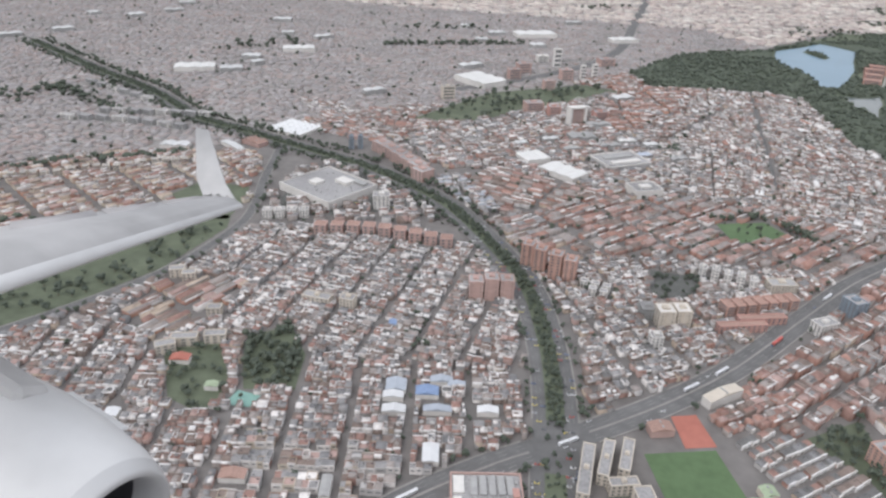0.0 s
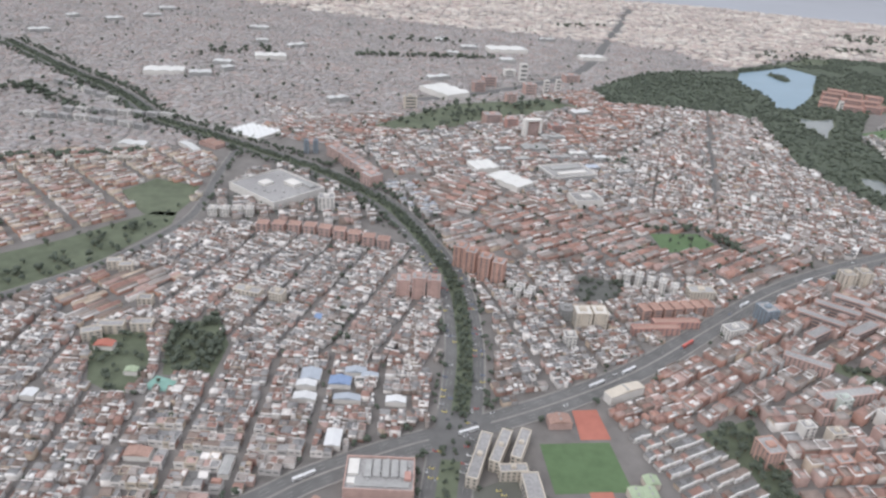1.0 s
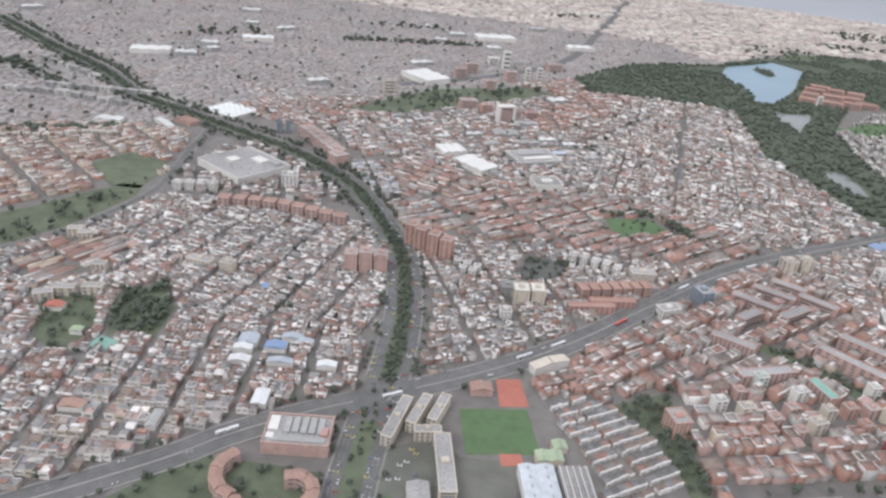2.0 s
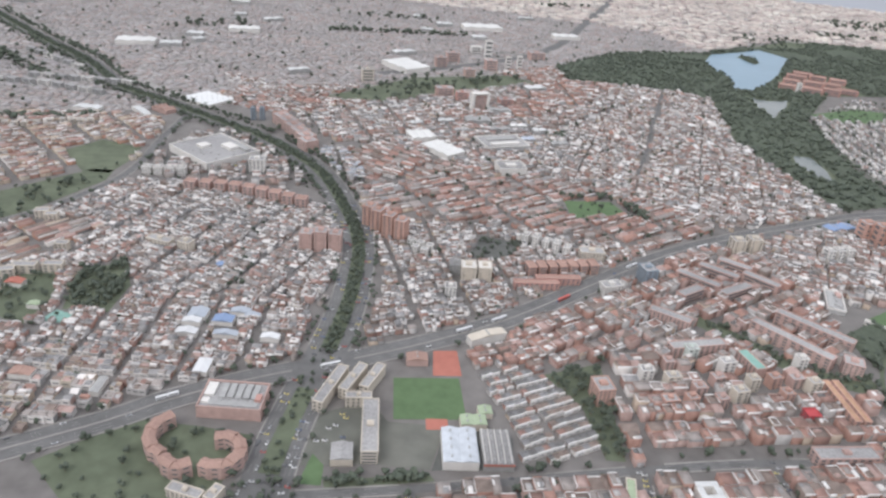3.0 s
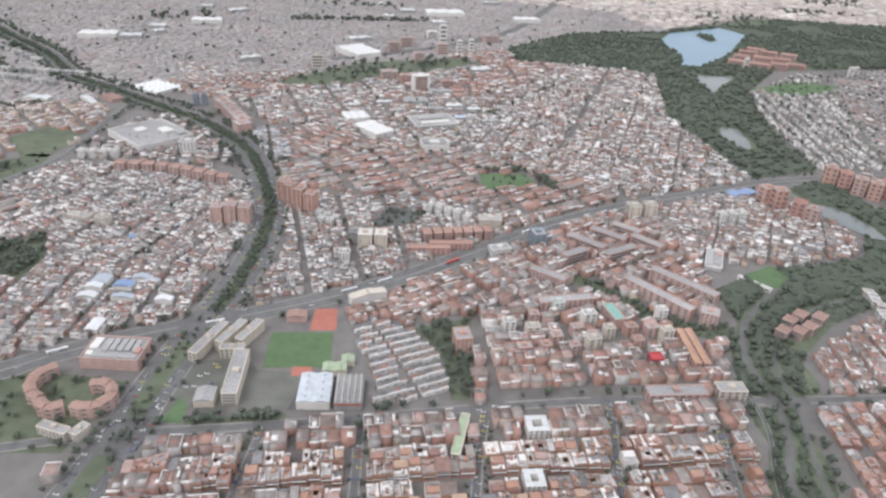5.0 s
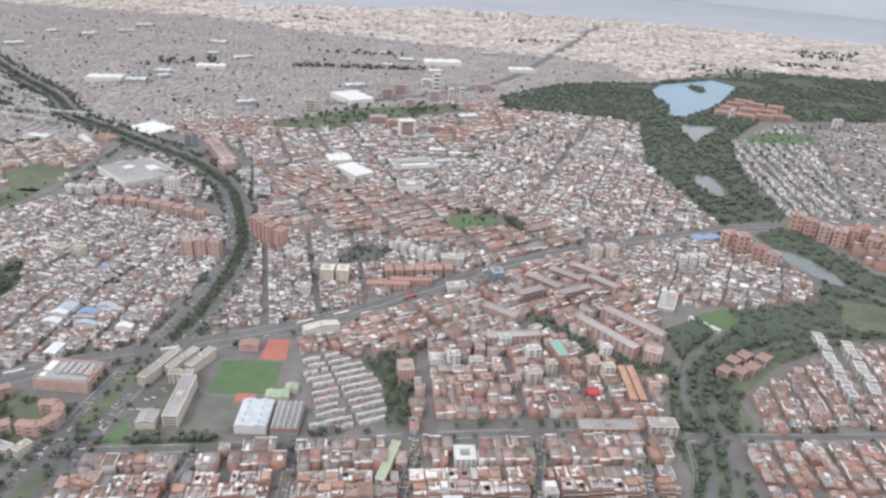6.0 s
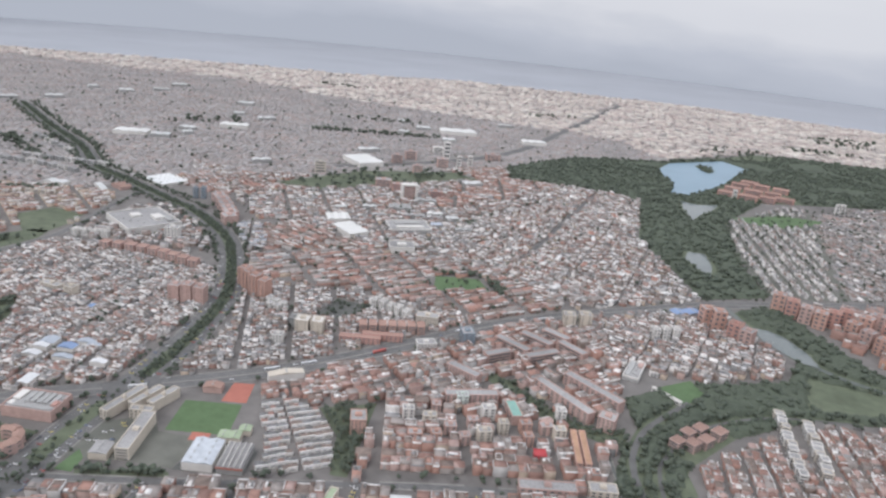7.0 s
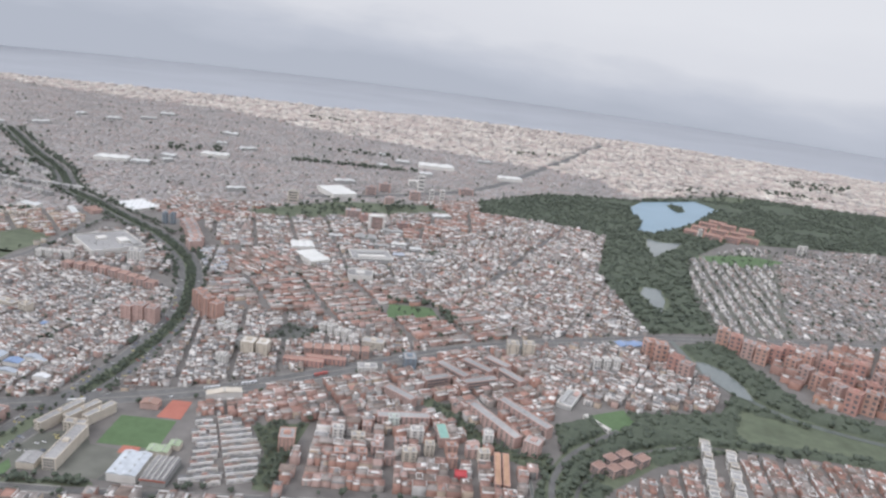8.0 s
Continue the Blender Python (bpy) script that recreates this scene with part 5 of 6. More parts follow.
def rim_walls(w, d, h, lip=0.4, t=0.16, well=None):
    """Walls that rise over a sunk flat roof, with or without a light well."""
    bm = bmesh.new()
    add_box(bm, -w / 2, -d / 2, 0, w / 2, -d / 2 + t, h + lip)
    add_box(bm, -w / 2, d / 2 - t, 0, w / 2, d / 2, h + lip)
    add_box(bm, -w / 2, -d / 2 + t, 0, -w / 2 + t, d / 2 - t, h + lip)
    add_box(bm, w / 2 - t, -d / 2 + t, 0, w / 2, d / 2 - t, h + lip)
    return bm


def gable(w, d, h, rise, over=0.15, shift=0.0):
    bm = bmesh.new()
    x, y = w / 2 + 0.02, d / 2 + over
    vs = [bm.verts.new(c) for c in ((-x, -y, h), (x, -y, h), (x, y, h), (-x, y, h), (-x, shift, h + rise), (x, shift, h + rise))]
    for f in ((0, 1, 5, 4), (2, 3, 4, 5), (1, 2, 5), (3, 0, 4), (3, 2, 1, 0)):
        bm.faces.new([vs[k] for k in f])
    return bm


def house_proto(kind, roof=None, face=None):
    """A small terraced house 2.7 wide, 4.3 deep and two low storeys high."""
    w, d, h = 2.7, 4.3, 3.0
    roof = roof or m_roof
    looks = {"flat": "low terraced house with a sunk flat roof", "gable": "low terraced house with a ridged roof", "mono": "terraced house with a sloping sheet roof",
             "step": "terraced house with a raised rear storey", "annex": "terraced house with a lean-to at the back"}
    t = thing("terraced_house", looks[kind] + " in a row", "house", None, "houses in rows")
    if kind in ("flat", "step"):
        part("wall", rim_walls(w, d, h), m_wall, t)
        part("roof", boxes((-w / 2 + .16, -d / 2 + .16, h - .2, w / 2 - .16, d / 2 - .16, h)), roof, t)
    else:
        part("wall", boxes((-w / 2, -d / 2, 0, w / 2, d / 2, h)), m_wall, t)
        part("roof", gable(w, d, h, 0.9 if kind == "gable" else 0.6, 0.15, 0.0 if kind != "mono" else d / 2 - 0.1), roof, t)
    if kind == "step":
        part("upper_room", boxes((-w / 2 + .1, 0.2, h, w / 2 - .3, d / 2 - .1, h + 1.3)), m_wall, t)
    if kind == "annex":
        part("lean_to", boxes((-w / 2, d / 2, 0, w / 2 - .8, d / 2 + .8, 1.7)), roof, t)
    if kind in ("flat", "mono"):
        share("water_tank", TANK, t, Matrix.Translation((0.6, 0.9, h + (0.0 if kind == "flat" else 0.35))))
    part("front", boxes((-w / 2, -d / 2 - (.5 if face else .14), 0, w / 2, -d / 2 - .01, h + (0.8 if face else 0.75))), face or m_front, t)
    share("window", SMALL_PANE, t, Matrix.Translation((0, -d / 2 - (.5 if face else .14), h * (0.45 if face else 0.72))))
    return t


def flats_proto(kind):
    """A small apartment house 6.5 wide, 7 deep and four storeys high."""
    w, d, h = 6.5, 7.0, 5.6
    looks = {"flat": "brick apartment house with a flat roof", "well": "apartment house with a light well in its roof", "tile": "small flats with a tiled ridge roof",
             "step": "apartment house with a stepped upper floor", "long": "plain four-storey flats with roof huts"}
    t = thing("apartment_house", looks[kind] + " in a block", "apartment house", None, "apartment houses")
    if kind == "tile":
        part("wall", boxes((-w / 2, -d / 2, 0, w / 2, d / 2, h)), m_wall_f, t)
        part("roof", gable(w, d, h, 1.1), m_roof_f, t)
    elif kind == "well":
        part("wall", rim_walls(w, d, h), m_wall_f, t)
        bm = boxes((-w / 2 + .16, -d / 2 + .16, h - .2, w / 2 - .16, -1.2, h), (-w / 2 + .16, 1.2, h - .2, w / 2 - .16, d / 2 - .16, h), (-w / 2 + .16, -1.2, h - .2, -1.3, 1.2, h), (1.3, -1.2, h - .2, w / 2 - .16, 1.2, h))
        part("roof", bm, m_roof_f, t)
        part("light_well", boxes((-1.5, -1.4, h, -1.3, 1.4, h + .4), (1.3, -1.4, h, 1.5, 1.4, h + .4), (-1.3, -1.4, h, 1.3, -1.2, h + .4), (-1.3, 1.2, h, 1.3, 1.4, h + .4)), m_wall_f, t)
    else:
        part("wall", rim_walls(w, d, h), m_wall_f, t)
        part("roof", boxes((-w / 2 + .16, -d / 2 + .16, h - .2, w / 2 - .16, d / 2 - .16, h)), m_roof_f, t)
    if kind == "step":
        part("upper_floor", boxes((-w / 2 + .5, -0.5, h, w / 2 - .4, d / 2 - .4, h + 1.4)), m_wall_f, t)
    if kind in ("flat", "long"):
        part("stair_hut", boxes((-1.0, 0.4, h, 0.6, 2.2, h + 1.3)), m_wall_f, t)
        share("water_tank", TANK, t, Matrix.Translation((1.8, 1.4, h)) @ Matrix.Diagonal((1.5, 1.5, 1.5, 1)))
    if kind != "tile":
        bits = {"flat": ((1.3, -2.6, 1.0, 0.7, .5), (-2.6, -2.4, .7, 1.4, .6), (-.6, -2.9, 1.3, .35, .9), (2.3, 2.3, .6, .6, .8)), "well": ((2.1, -2.2, .5, 1.5, .7), (-2.2, -2.6, 1.6, .4, .5), (.2, 2.3, .9, .7, .9)),
                "step": ((-1.6, -2.4, 1.7, .5, .7), (1.9, -2.2, .6, 1.2, .5), (.4, -1.6, .4, .4, 1.0)), "long": ((-2.2, -1.2, .5, 2.2, .6), (2.2, -2.3, 1.1, .5, .8), (.3, -2.5, .6, .6, .5), (2.4, .2, .35, 1.6, .4))}[kind]
        clutter = part("roof_clutter", boxes((-w / 2 + .3, d / 2 - 2.6, h, -w / 2 + 2.2, d / 2 - .4, h + 1.0), *[(x - a, y - b, h, x + a, y + b, h + c) for x, y, a, b, c in bits]), m_clutter, t)
        tagged(clutter, "small white and grey sheds on the roof", kind="stuff")
    part("balcony_band", boxes(*[(-w / 2 + .25, -d / 2 - .42, 1.35 + f * 1.8, w / 2 - .25, -d / 2 - .02, 1.62 + f * 1.8) for f in (1,)]), m_front, t)
    for f in range(2):
        share("window", WIDE_PANE, t, Matrix.Translation((0, -d / 2, 2.1 + f * 1.8)))
    return t


m_clutter = mat("roof_sheds", [WHITE, PALE, TAUPE, WHITE, PINK, GREY, PALE, WHITE], "object", spread=0.2)
WARM, APRICOT = (0.39, 0.24, 0.18), (0.43, 0.295, 0.22)
m_wall_f = mat("flats_wall", [BRICK, WARM, WHITE, ORANGE, RUST, APRICOT, BRICK, WARM, PINK, ORANGE, APRICOT, BRICK], "object")
m_roof_f = mat("flats_roof", [GREY, RUST, PALE, BROWN, WHITE, TAUPE, PINK, SLATE, RUST, TAUPE, BROWN, PALE, BRICK, GREY, DARK], "object", spread=0.35)


def settle_houses(p, protos, base, low, high):
    w0, d0, h0 = base
    order = rng.integers(0, len(protos), len(p))
    for k, q in enumerate(p):
        h = rng.uniform(low, high)
        m = at(q[0], q[1], q[2] + (180 if q[5] else 0)) @ Matrix.Diagonal((q[3] * 0.985 / w0, q[4] / d0, h / h0, 1))
        copy_thing(protos[order[k]], m)
    for t in protos:
        for c in list(t.children_recursive) + [t]:
            bpy.data.objects.remove(c)


settle_houses(terrace_p[:130], [house_proto(k, m_roof_t, m_front_t) for k in ("mono", "gable", "annex", "mono")], (2.7, 4.3, 3.0), 1.7, 2.1)
settle_houses(near_houses, [house_proto(k) for k in ("flat", "gable", "mono", "step", "annex", "flat")], (2.7, 4.3, 3.0), 2.0, 3.2)
flats_p = flats_p[np.argsort(~((flats_p[:, 1] > 124) & (flats_p[:, 0] > 40)), kind="stable")]
near_flats = flats_p[:170]
settle_houses(near_flats, [flats_proto(k) for k in ("flat", "well", "tile", "step", "long", "flat", "step", "long")], (6.5, 7.0, 5.6), 3.3, 5.2)
house_rows("flats_rows", "four-storey brick and white flats", flats_p[170:], 3.4, 5.2, m_wall_r, m_roof_r, 0.15)


def clay_proto(kind):
    """A narrow brick house 3 wide and 4.6 deep under a tiled roof."""
    w, d, h = 3.0, 4.6, 3.0
    t = thing("brick_house", "small brick row house with a clay roof" if kind else "small brick row house with a flat roof", "house", None, "brick row houses")
    if kind:
        part("wall", boxes((-w / 2, -d / 2, 0, w / 2, d / 2, h)), m_wall_b, t)
        part("roof", gable(w, d, h, 0.8), m_roof_b, t)
        part("roof_room", boxes((-.7, 0.2, h, .6, 1.6, h + 1.0)), m_roof_b, t)
    else:
        part("wall", rim_walls(w, d, h), m_wall_b, t)
        part("roof", boxes((-w / 2 + .16, -d / 2 + .16, h - .2, w / 2 - .16, d / 2 - .16, h)), m_roof_b, t)
        part("roof_room", boxes((-1.2, -0.2, h, 0.9, 1.9, h + .9)), m_wall_b, t)
    return t


m_wall_b = mat("brick_house_wall", [BRICK, PINK, ORANGE, RUST, PINK, WHITE, SAND], "object")
m_roof_b = mat("brick_house_roof", [RUST, PINK, BRICK, TAUPE, ORANGE, PINK, RUST, PALE, GREY], "object", spread=0.35)
settle_houses(clay_p[clay_near][:150], [clay_proto(k) for k in (1, 0, 1)], (3.0, 4.6, 3.0), 2.1, 3.4)
house_rows("clay_quarter", "further brick row houses with clay roofs", clay_p[clay_near][150:], 2.2, 3.4, m_wall_r, m_roof_r, 0.5)

# ---------------------------------------------------------------- trees
ICO = bmesh.new()
bmesh.ops.create_icosphere(ICO, subdivisions=1, radius=1.0)
ICO_V = np.array([v.co[:] for v in ICO.verts])
ICO_F = np.array([[v.index for v in f.verts] for f in ICO.faces])
ICO.free()


def woods(name, label, pts, size, clumps=5, closed=False):
    """A wood as one object: every tree a short trunk and several uneven leaf clumps."""
    n = len(pts)
    if n == 0:
        return None
    s = size * rng.uniform(0.65, 1.35, n)
    V, F = [], []
    k = 0
    for c in range(clumps):
        ang, rad = rng.uniform(0, 6.28, n), s * rng.uniform(0.15, 0.55, n)
        cx, cy, cz = pts[:, 0] + np.cos(ang) * rad, pts[:, 1] + np.sin(ang) * rad, s * (rng.uniform(0.95, 1.25, n) if closed else rng.uniform(0.75, 1.45, n))
        r = s * (rng.uniform(0.45, 0.68, n) if closed else rng.uniform(0.3, 0.55, n))
        v = ICO_V[None] * (1 + rng.uniform(-0.4, 0.4, (n, len(ICO_V), 1))) * r[:, None, None]
        v[..., 2] *= 0.8
        v += np.stack([cx, cy, cz], -1)[:, None]
        F.append((ICO_F[None] + (np.arange(n) * len(ICO_V))[:, None, None] + k).reshape(-1, 3))
        V.append(v.reshape(-1, 3))
        k += n * len(ICO_V)
    t = np.array([(-.07, -.06, 0), (.07, -.06, 0), (0, .08, 0), (-.03, -.03, 1), (.03, -.03, 1), (0, .03, 1)])
    v = t[None] * s[:, None, None] + np.c_[pts, np.zeros(n)][:, None]
    tf = np.array([(0, 1, 4), (0, 4, 3), (1, 2, 5), (1, 5, 4), (2, 0, 3), (2, 3, 5)])
    F.append((tf[None] + (np.arange(n) * 6)[:, None, None] + k).reshape(-1, 3))
    V.append(v.reshape(-1, 3))
    V, F = np.concatenate(V), np.concatenate(F)
    me = bpy.data.meshes.new(name)
    me.vertices.add(len(V))
    me.vertices.foreach_set("co", V.astype(np.float32).ravel())
    me.loops.add(F.size)
    me.loops.foreach_set("vertex_index", F.astype(np.int32).ravel())
    me.polygons.add(len(F))
    me.polygons.foreach_set("loop_start", np.arange(0, F.size, 3, dtype=np.int32))
    idx = np.zeros(len(F), np.int32)
    idx[-6 * n:] = 1
    me.polygons.foreach_set("material_index", idx)
    me.materials.append(m_leaf)
    me.materials.append(m_bark)
    me.update(calc_edges=True)
    return tagged(new(name, me), label, "trees", kind="stuff")


def scatter(poly, spacing, density=1.0, avoid=()):
    xs, ys = [p[0] for p in poly], [p[1] for p in poly]
    gx, gy = np.meshgrid(np.arange(min(xs), max(xs), spacing), np.arange(min(ys), max(ys), spacing))
    p = np.c_[gx.ravel(), gy.ravel()] + rng.uniform(-.45, .45, (gx.size, 2)) * spacing
    ok = inside(poly, p[:, 0], p[:, 1]) & (rng.random(len(p)) < density)
    for q in avoid:
        ok &= ~inside(q, p[:, 0], p[:, 1])
    for line, half in ROADS:
        ok &= near_line(line, p[:, 0], p[:, 1]) > half
    return p[ok]


def along(line, d, spacing, density=0.8, wobble=0.6):
    o = offset(line, d)
    p = np.array(o)
    seg = np.r_[0, np.cumsum(np.hypot(*np.diff(p, axis=0).T))]
    s = np.arange(0, seg[-1], spacing)
    q = np.c_[np.interp(s, seg, p[:, 0]), np.interp(s, seg, p[:, 1])] + rng.normal(0, wobble, (len(s), 2))
    return q[rng.random(len(q)) < density]


def glades(poly, spacing, density, avoid=()):
    """Tree places with clearings left between the groves."""
    p = scatter(poly, spacing, density, avoid)
    open_ground = np.sin(p[:, 0] / 23 + 1.7 * np.sin(p[:, 1] / 31)) + np.cos(p[:, 1] / 27 + 1.4 * np.cos(p[:, 0] / 37))
    return p[(open_ground < 1.15) | (p[:, 1] < 1040)]


def grow(poly, d):
    cx, cy = sum(p[0] for p in poly) / len(poly), sum(p[1] for p in poly) / len(poly)
    return [(x + (x - cx) / math.hypot(x - cx, y - cy) * d, y + (y - cy) / math.hypot(x - cx, y - cy) * d) for x, y in poly]


def canopy(name, label, poly, step, height, avoid=()):
    """The closed lower canopy of a wood: an uneven leafy surface that falls to the ground at its edge."""
    xs, ys = [p[0] for p in poly], [p[1] for p in poly]
    gx, gy = np.meshgrid(np.arange(min(xs), max(xs), step), np.arange(min(ys), max(ys), step), indexing="ij")
    cx, cy = gx[:-1, :-1] + step / 2, gy[:-1, :-1] + step / 2
    keep = inside(poly, cx, cy)
    for q in avoid:
        keep &= ~inside(q, cx, cy)
    for line, half in ROADS:
        keep &= near_line(line, cx, cy) > half + step * 0.8
    touch = np.zeros(gx.shape, int)
    for a in (0, 1):
        for b in (0, 1):
            touch[a:a + keep.shape[0], b:b + keep.shape[1]] += keep
    z = np.where(touch == 4, height * rng.uniform(0.72, 1.2, gx.shape), 0.25)
    V = np.stack([gx + rng.uniform(-.3, .3, gx.shape) * step, gy + rng.uniform(-.3, .3, gx.shape) * step, z], -1).reshape(-1, 3)
    ny = gx.shape[1]
    i, j = np.nonzero(keep)
    k = i * ny + j
    F = np.stack([k, k + ny, k + ny + 1, k + 1], -1)
    used, F = np.unique(F, return_inverse=True)
    me = raw_mesh(name, V[used], F.reshape(-1, 4), np.zeros(len(k)), [m_canopy])
    me.polygons.foreach_set("use_smooth", np.ones(len(k), bool))
    return tagged(new(name, me), label, "undergrowth", kind="stuff")


LAKE_LAWN = [(420, 1288), (469, 1336), (551, 1331), (520, 1230), (438, 1199), (385, 1184)]
POND_LAWN = [(402, 800), (470, 850), (520, 850), (470, 790), (430, 785)]
CAMPUS = [(398, 912), (414, 975), (455, 1030), (500, 1000), (510, 925), (440, 898)]
river_poly = offset(RIVER, 6) + offset(RIVER, -6)[::-1]
canopy("park_undergrowth", "closed dark green canopy of the park woods", PARK, 4.0, 2.6, (grow(LAKE, 3), LAKE_LAWN, grow(POND, 5), grow(POND2, 5), POND_LAWN, CAMPUS))
woods("park_woods", "dense dark green woods round the lake", glades(PARK, 5.4, 0.8, (grow(LAKE, 2), LAKE_LAWN, grow(POND, 5), grow(POND2, 5), POND_LAWN, CAMPUS)), 2.7, 3, True)
woods("island_trees", "low trees on the lake island", scatter([(388, 1102), (398, 1117), (409, 1104), (411, 1076), (402, 1062), (395, 1077)], 4.0, 0.9), 2.4, 5)
woods("lawn_trees", "loose trees on the lawns behind the lake", scatter([(420, 1288), (469, 1336), (551, 1331), (520, 1230), (438, 1199), (385, 1184)], 11, 0.5), 3.0, 5)
CANAL_OPEN = (river_poly, grow(BASIN, 3), [(310, 268), (336, 306), (346, 300), (330, 268)], [(303, 340), (325, 359), (332, 345), (320, 325)], [(392, 350), (455, 362), (530, 374), (510, 392), (440, 390), (402, 396)])
canopy("canal_undergrowth", "closed dark canopy along the canal park", CANAL_PARK, 2.2, 2.5, CANAL_OPEN)
woods("canal_woods", "dark trees along the canal park", scatter(CANAL_PARK, 4.2, 0.6, CANAL_OPEN), 2.2, 4, True)
woods("square_trees", "dark trees in a neighbourhood square", scatter([(-125, 272), (-106, 284), (-92, 262), (-89, 236), (-111, 233), (-118, 250)], 4.0, 0.8), 2.4, 6)
woods("strip_trees", "scattered trees on a grass strip", scatter(GREEN_WEST, 6.0, 0.35), 2.4, 6)
median_p = np.concatenate([along(AV_A, d, 2.6, 0.85) for d in (-2.9, -1.2, 0.6, 2.4)])
woods("median_trees", "row of trees on the avenue median", median_p[(median_p[:, 1] > 232) | (rng.random(len(median_p)) < 0.3)], 1.45, 5)
woods("verge_trees", "street trees beside the avenues", np.concatenate([along(AV_A, 11.3, 5, 0.6), along(AV_A, -11.3, 5, 0.6), along(AV_B, 8.5, 6, 0.25), along(AV_B, -8.5, 6, 0.3)]), 1.8, 6)
woods("street_trees", "trees along the street", np.concatenate([along(EAST_ST, 4.5, 4, 0.45), along(RIVER_RD, 4.8, 4, 0.4), along(RIVER_RD, -4.8, 4, 0.4), along(BANK_RD, 5, 4, 0.4), along(BANK_RD, -5, 4, 0.4), along(WEST_RD, -4.5, 4, 0.5)]), 2.1, 6)
woods("far_woods", "distant dark tree belts", np.concatenate([scatter([(-200, 960), (-14, 1025), (-10, 1040), (-205, 975)], 6, 0.9), scatter([(-110, 640), (-40, 760), (60, 820), (100, 800), (20, 720), (-60, 640)], 8, 0.4)]), 3.6, 5)
woods("pitch_trees", "dark trees round a pitch", scatter([(128, 460), (166, 474), (196, 448), (186, 430), (182, 444), (168, 467)], 4, 0.8), 2.6, 6)
woods("house_trees", "trees scattered between house blocks", np.concatenate([scatter([(-56, 322), (-44, 322), (-36, 268), (-46, 268)], 4.5, 0.7), scatter([(200, 311), (208, 318), (226, 305), (248, 286), (270, 278), (284, 284), (288, 266), (270, 268), (246, 275), (222, 294)], 3.4, 0.75), scatter([(76, 346), (100, 350), (108, 376), (80, 380)], 4.5, 0.6), scatter([(101, 281), (108, 288), (120, 280), (114, 274)], 3.4, 0.7), scatter([(44, 157), (80, 167), (84, 162), (47, 150)], 2.5, 0.9),
                                                                              scatter([(36, 360), (60, 352), (58, 338), (38, 342)], 4, 0.6), scatter([(-160, 258), (-136, 266), (-118, 236), (-120, 214), (-140, 222)], 5, 0.4)]), 1.9, 6)
woods("yard_trees", "small trees dotted among the houses", scatter([(-230, 150), (-120, 110), (60, 240), (300, 460), (280, 820), (100, 800), (-200, 400), (-260, 230)], 10.5, 0.42), 1.4, 6)
woods("side_street_trees", "dark trees lining the side streets", np.concatenate([q[(q[:, 1] < l_[0][1] - 5)] for l_ in [l0 for l0, hw in ROADS[-5:]] for q in (along(l_, 3.4, 3.6, 0.7), along(l_, -3.4, 3.6, 0.7))]), 1.5, 6)
woods("estate_trees", "dark belts of trees round the sand-coloured estate", np.concatenate([scatter([(-402, 440), (-330, 478), (-262, 510), (-262, 500), (-328, 466), (-398, 428)], 4.5, 0.75), scatter([(-345, 372), (-300, 372), (-268, 352), (-300, 330), (-345, 345)], 5, 0.6), scatter([(-476, 672), (-420, 634), (-352, 590), (-352, 582), (-424, 616), (-482, 655)], 5.5, 0.8), scatter([(-440, 735), (-372, 690), (-290, 606), (-296, 600), (-382, 672), (-448, 718)], 6, 0.7)]), 2.6, 5, True)
woods("works_trees", "dark trees between works sheds", scatter([(112, 600), (124, 622), (136, 612), (126, 594)], 4, 0.85), 2.2, 5, True)
woods("terrace_trees", "dark trees between the clay-roofed terraces", np.concatenate([scatter(D_RED, 12, 0.45), scatter(D_MIX, 13, 0.4), scatter([(100, 420), (130, 432), (128, 412), (104, 404)], 4.5, 0.7), scatter([(20, 470), (40, 486), (52, 478), (30, 464)], 4.5, 0.7)]), 1.9, 5)
woods("flats_trees", "trees round the curved flats", scatter([(-60, 140), (-36, 170), (-8, 172), (12, 172), (10, 128), (-30, 120)], 6, 0.45), 1.7, 6)
nw = [p for p in AV_A if p[0] < -30]
woods("avenue_belt_trees", "dark belts of trees along the far avenue", np.concatenate([along(nw, 12.5, 4, 0.8, 1.5), along(nw, -12.5, 4, 0.8, 1.5), along(nw, 17, 5, 0.55, 2.5), along(nw, -17, 5, 0.5, 2.5)]), 2.4, 5)
woods("white_quarter_trees", "dark trees among white houses", scatter([(120, 505), (110, 590), (150, 690), (220, 835), (298, 820), (294, 650), (335, 522), (250, 440)], 11, 0.4), 2.0, 5)
woods("town_groves", "dark groves inside the distant town", np.concatenate([scatter(q, 11, 0.6) for q in ([(631, 1587), (827, 1690), (759, 1534), (690, 1500)], [(560, 1420), (700, 1440), (720, 1400), (590, 1385)], [(60, 1420), (170, 1450), (180, 1430), (70, 1400)], [(-420, 1500), (-300, 1530), (-290, 1500), (-410, 1475)], [(-250, 1120), (-120, 1150), (-60, 1130), (-190, 1095)], [(-420, 900), (-330, 960), (-290, 930), (-390, 870)], [(-520, 620), (-430, 700), (-400, 670), (-480, 590)])]), 4.0, 5)
woods("far_garden_trees", "dark clumps of trees in the distant city", scatter([(-1100, 1150), (-560, 350), (-330, 500), (-120, 590), (330, 1110), (300, 1310), (-600, 1380)], 20, 0.22), 2.4, 5)
woods("roundabout_trees", "trees round the football pitch and sheds", scatter([(100, 470), (200, 480), (210, 430), (120, 420)], 9, 0.35, [[(133, 456), (167, 465), (180, 443), (139, 427)]]), 2.2, 6)
CANAL_BANK = [(274, 90), (306, 90), (306, 160), (308, 186), (303, 219), (281, 217), (286, 194), (280, 168)]
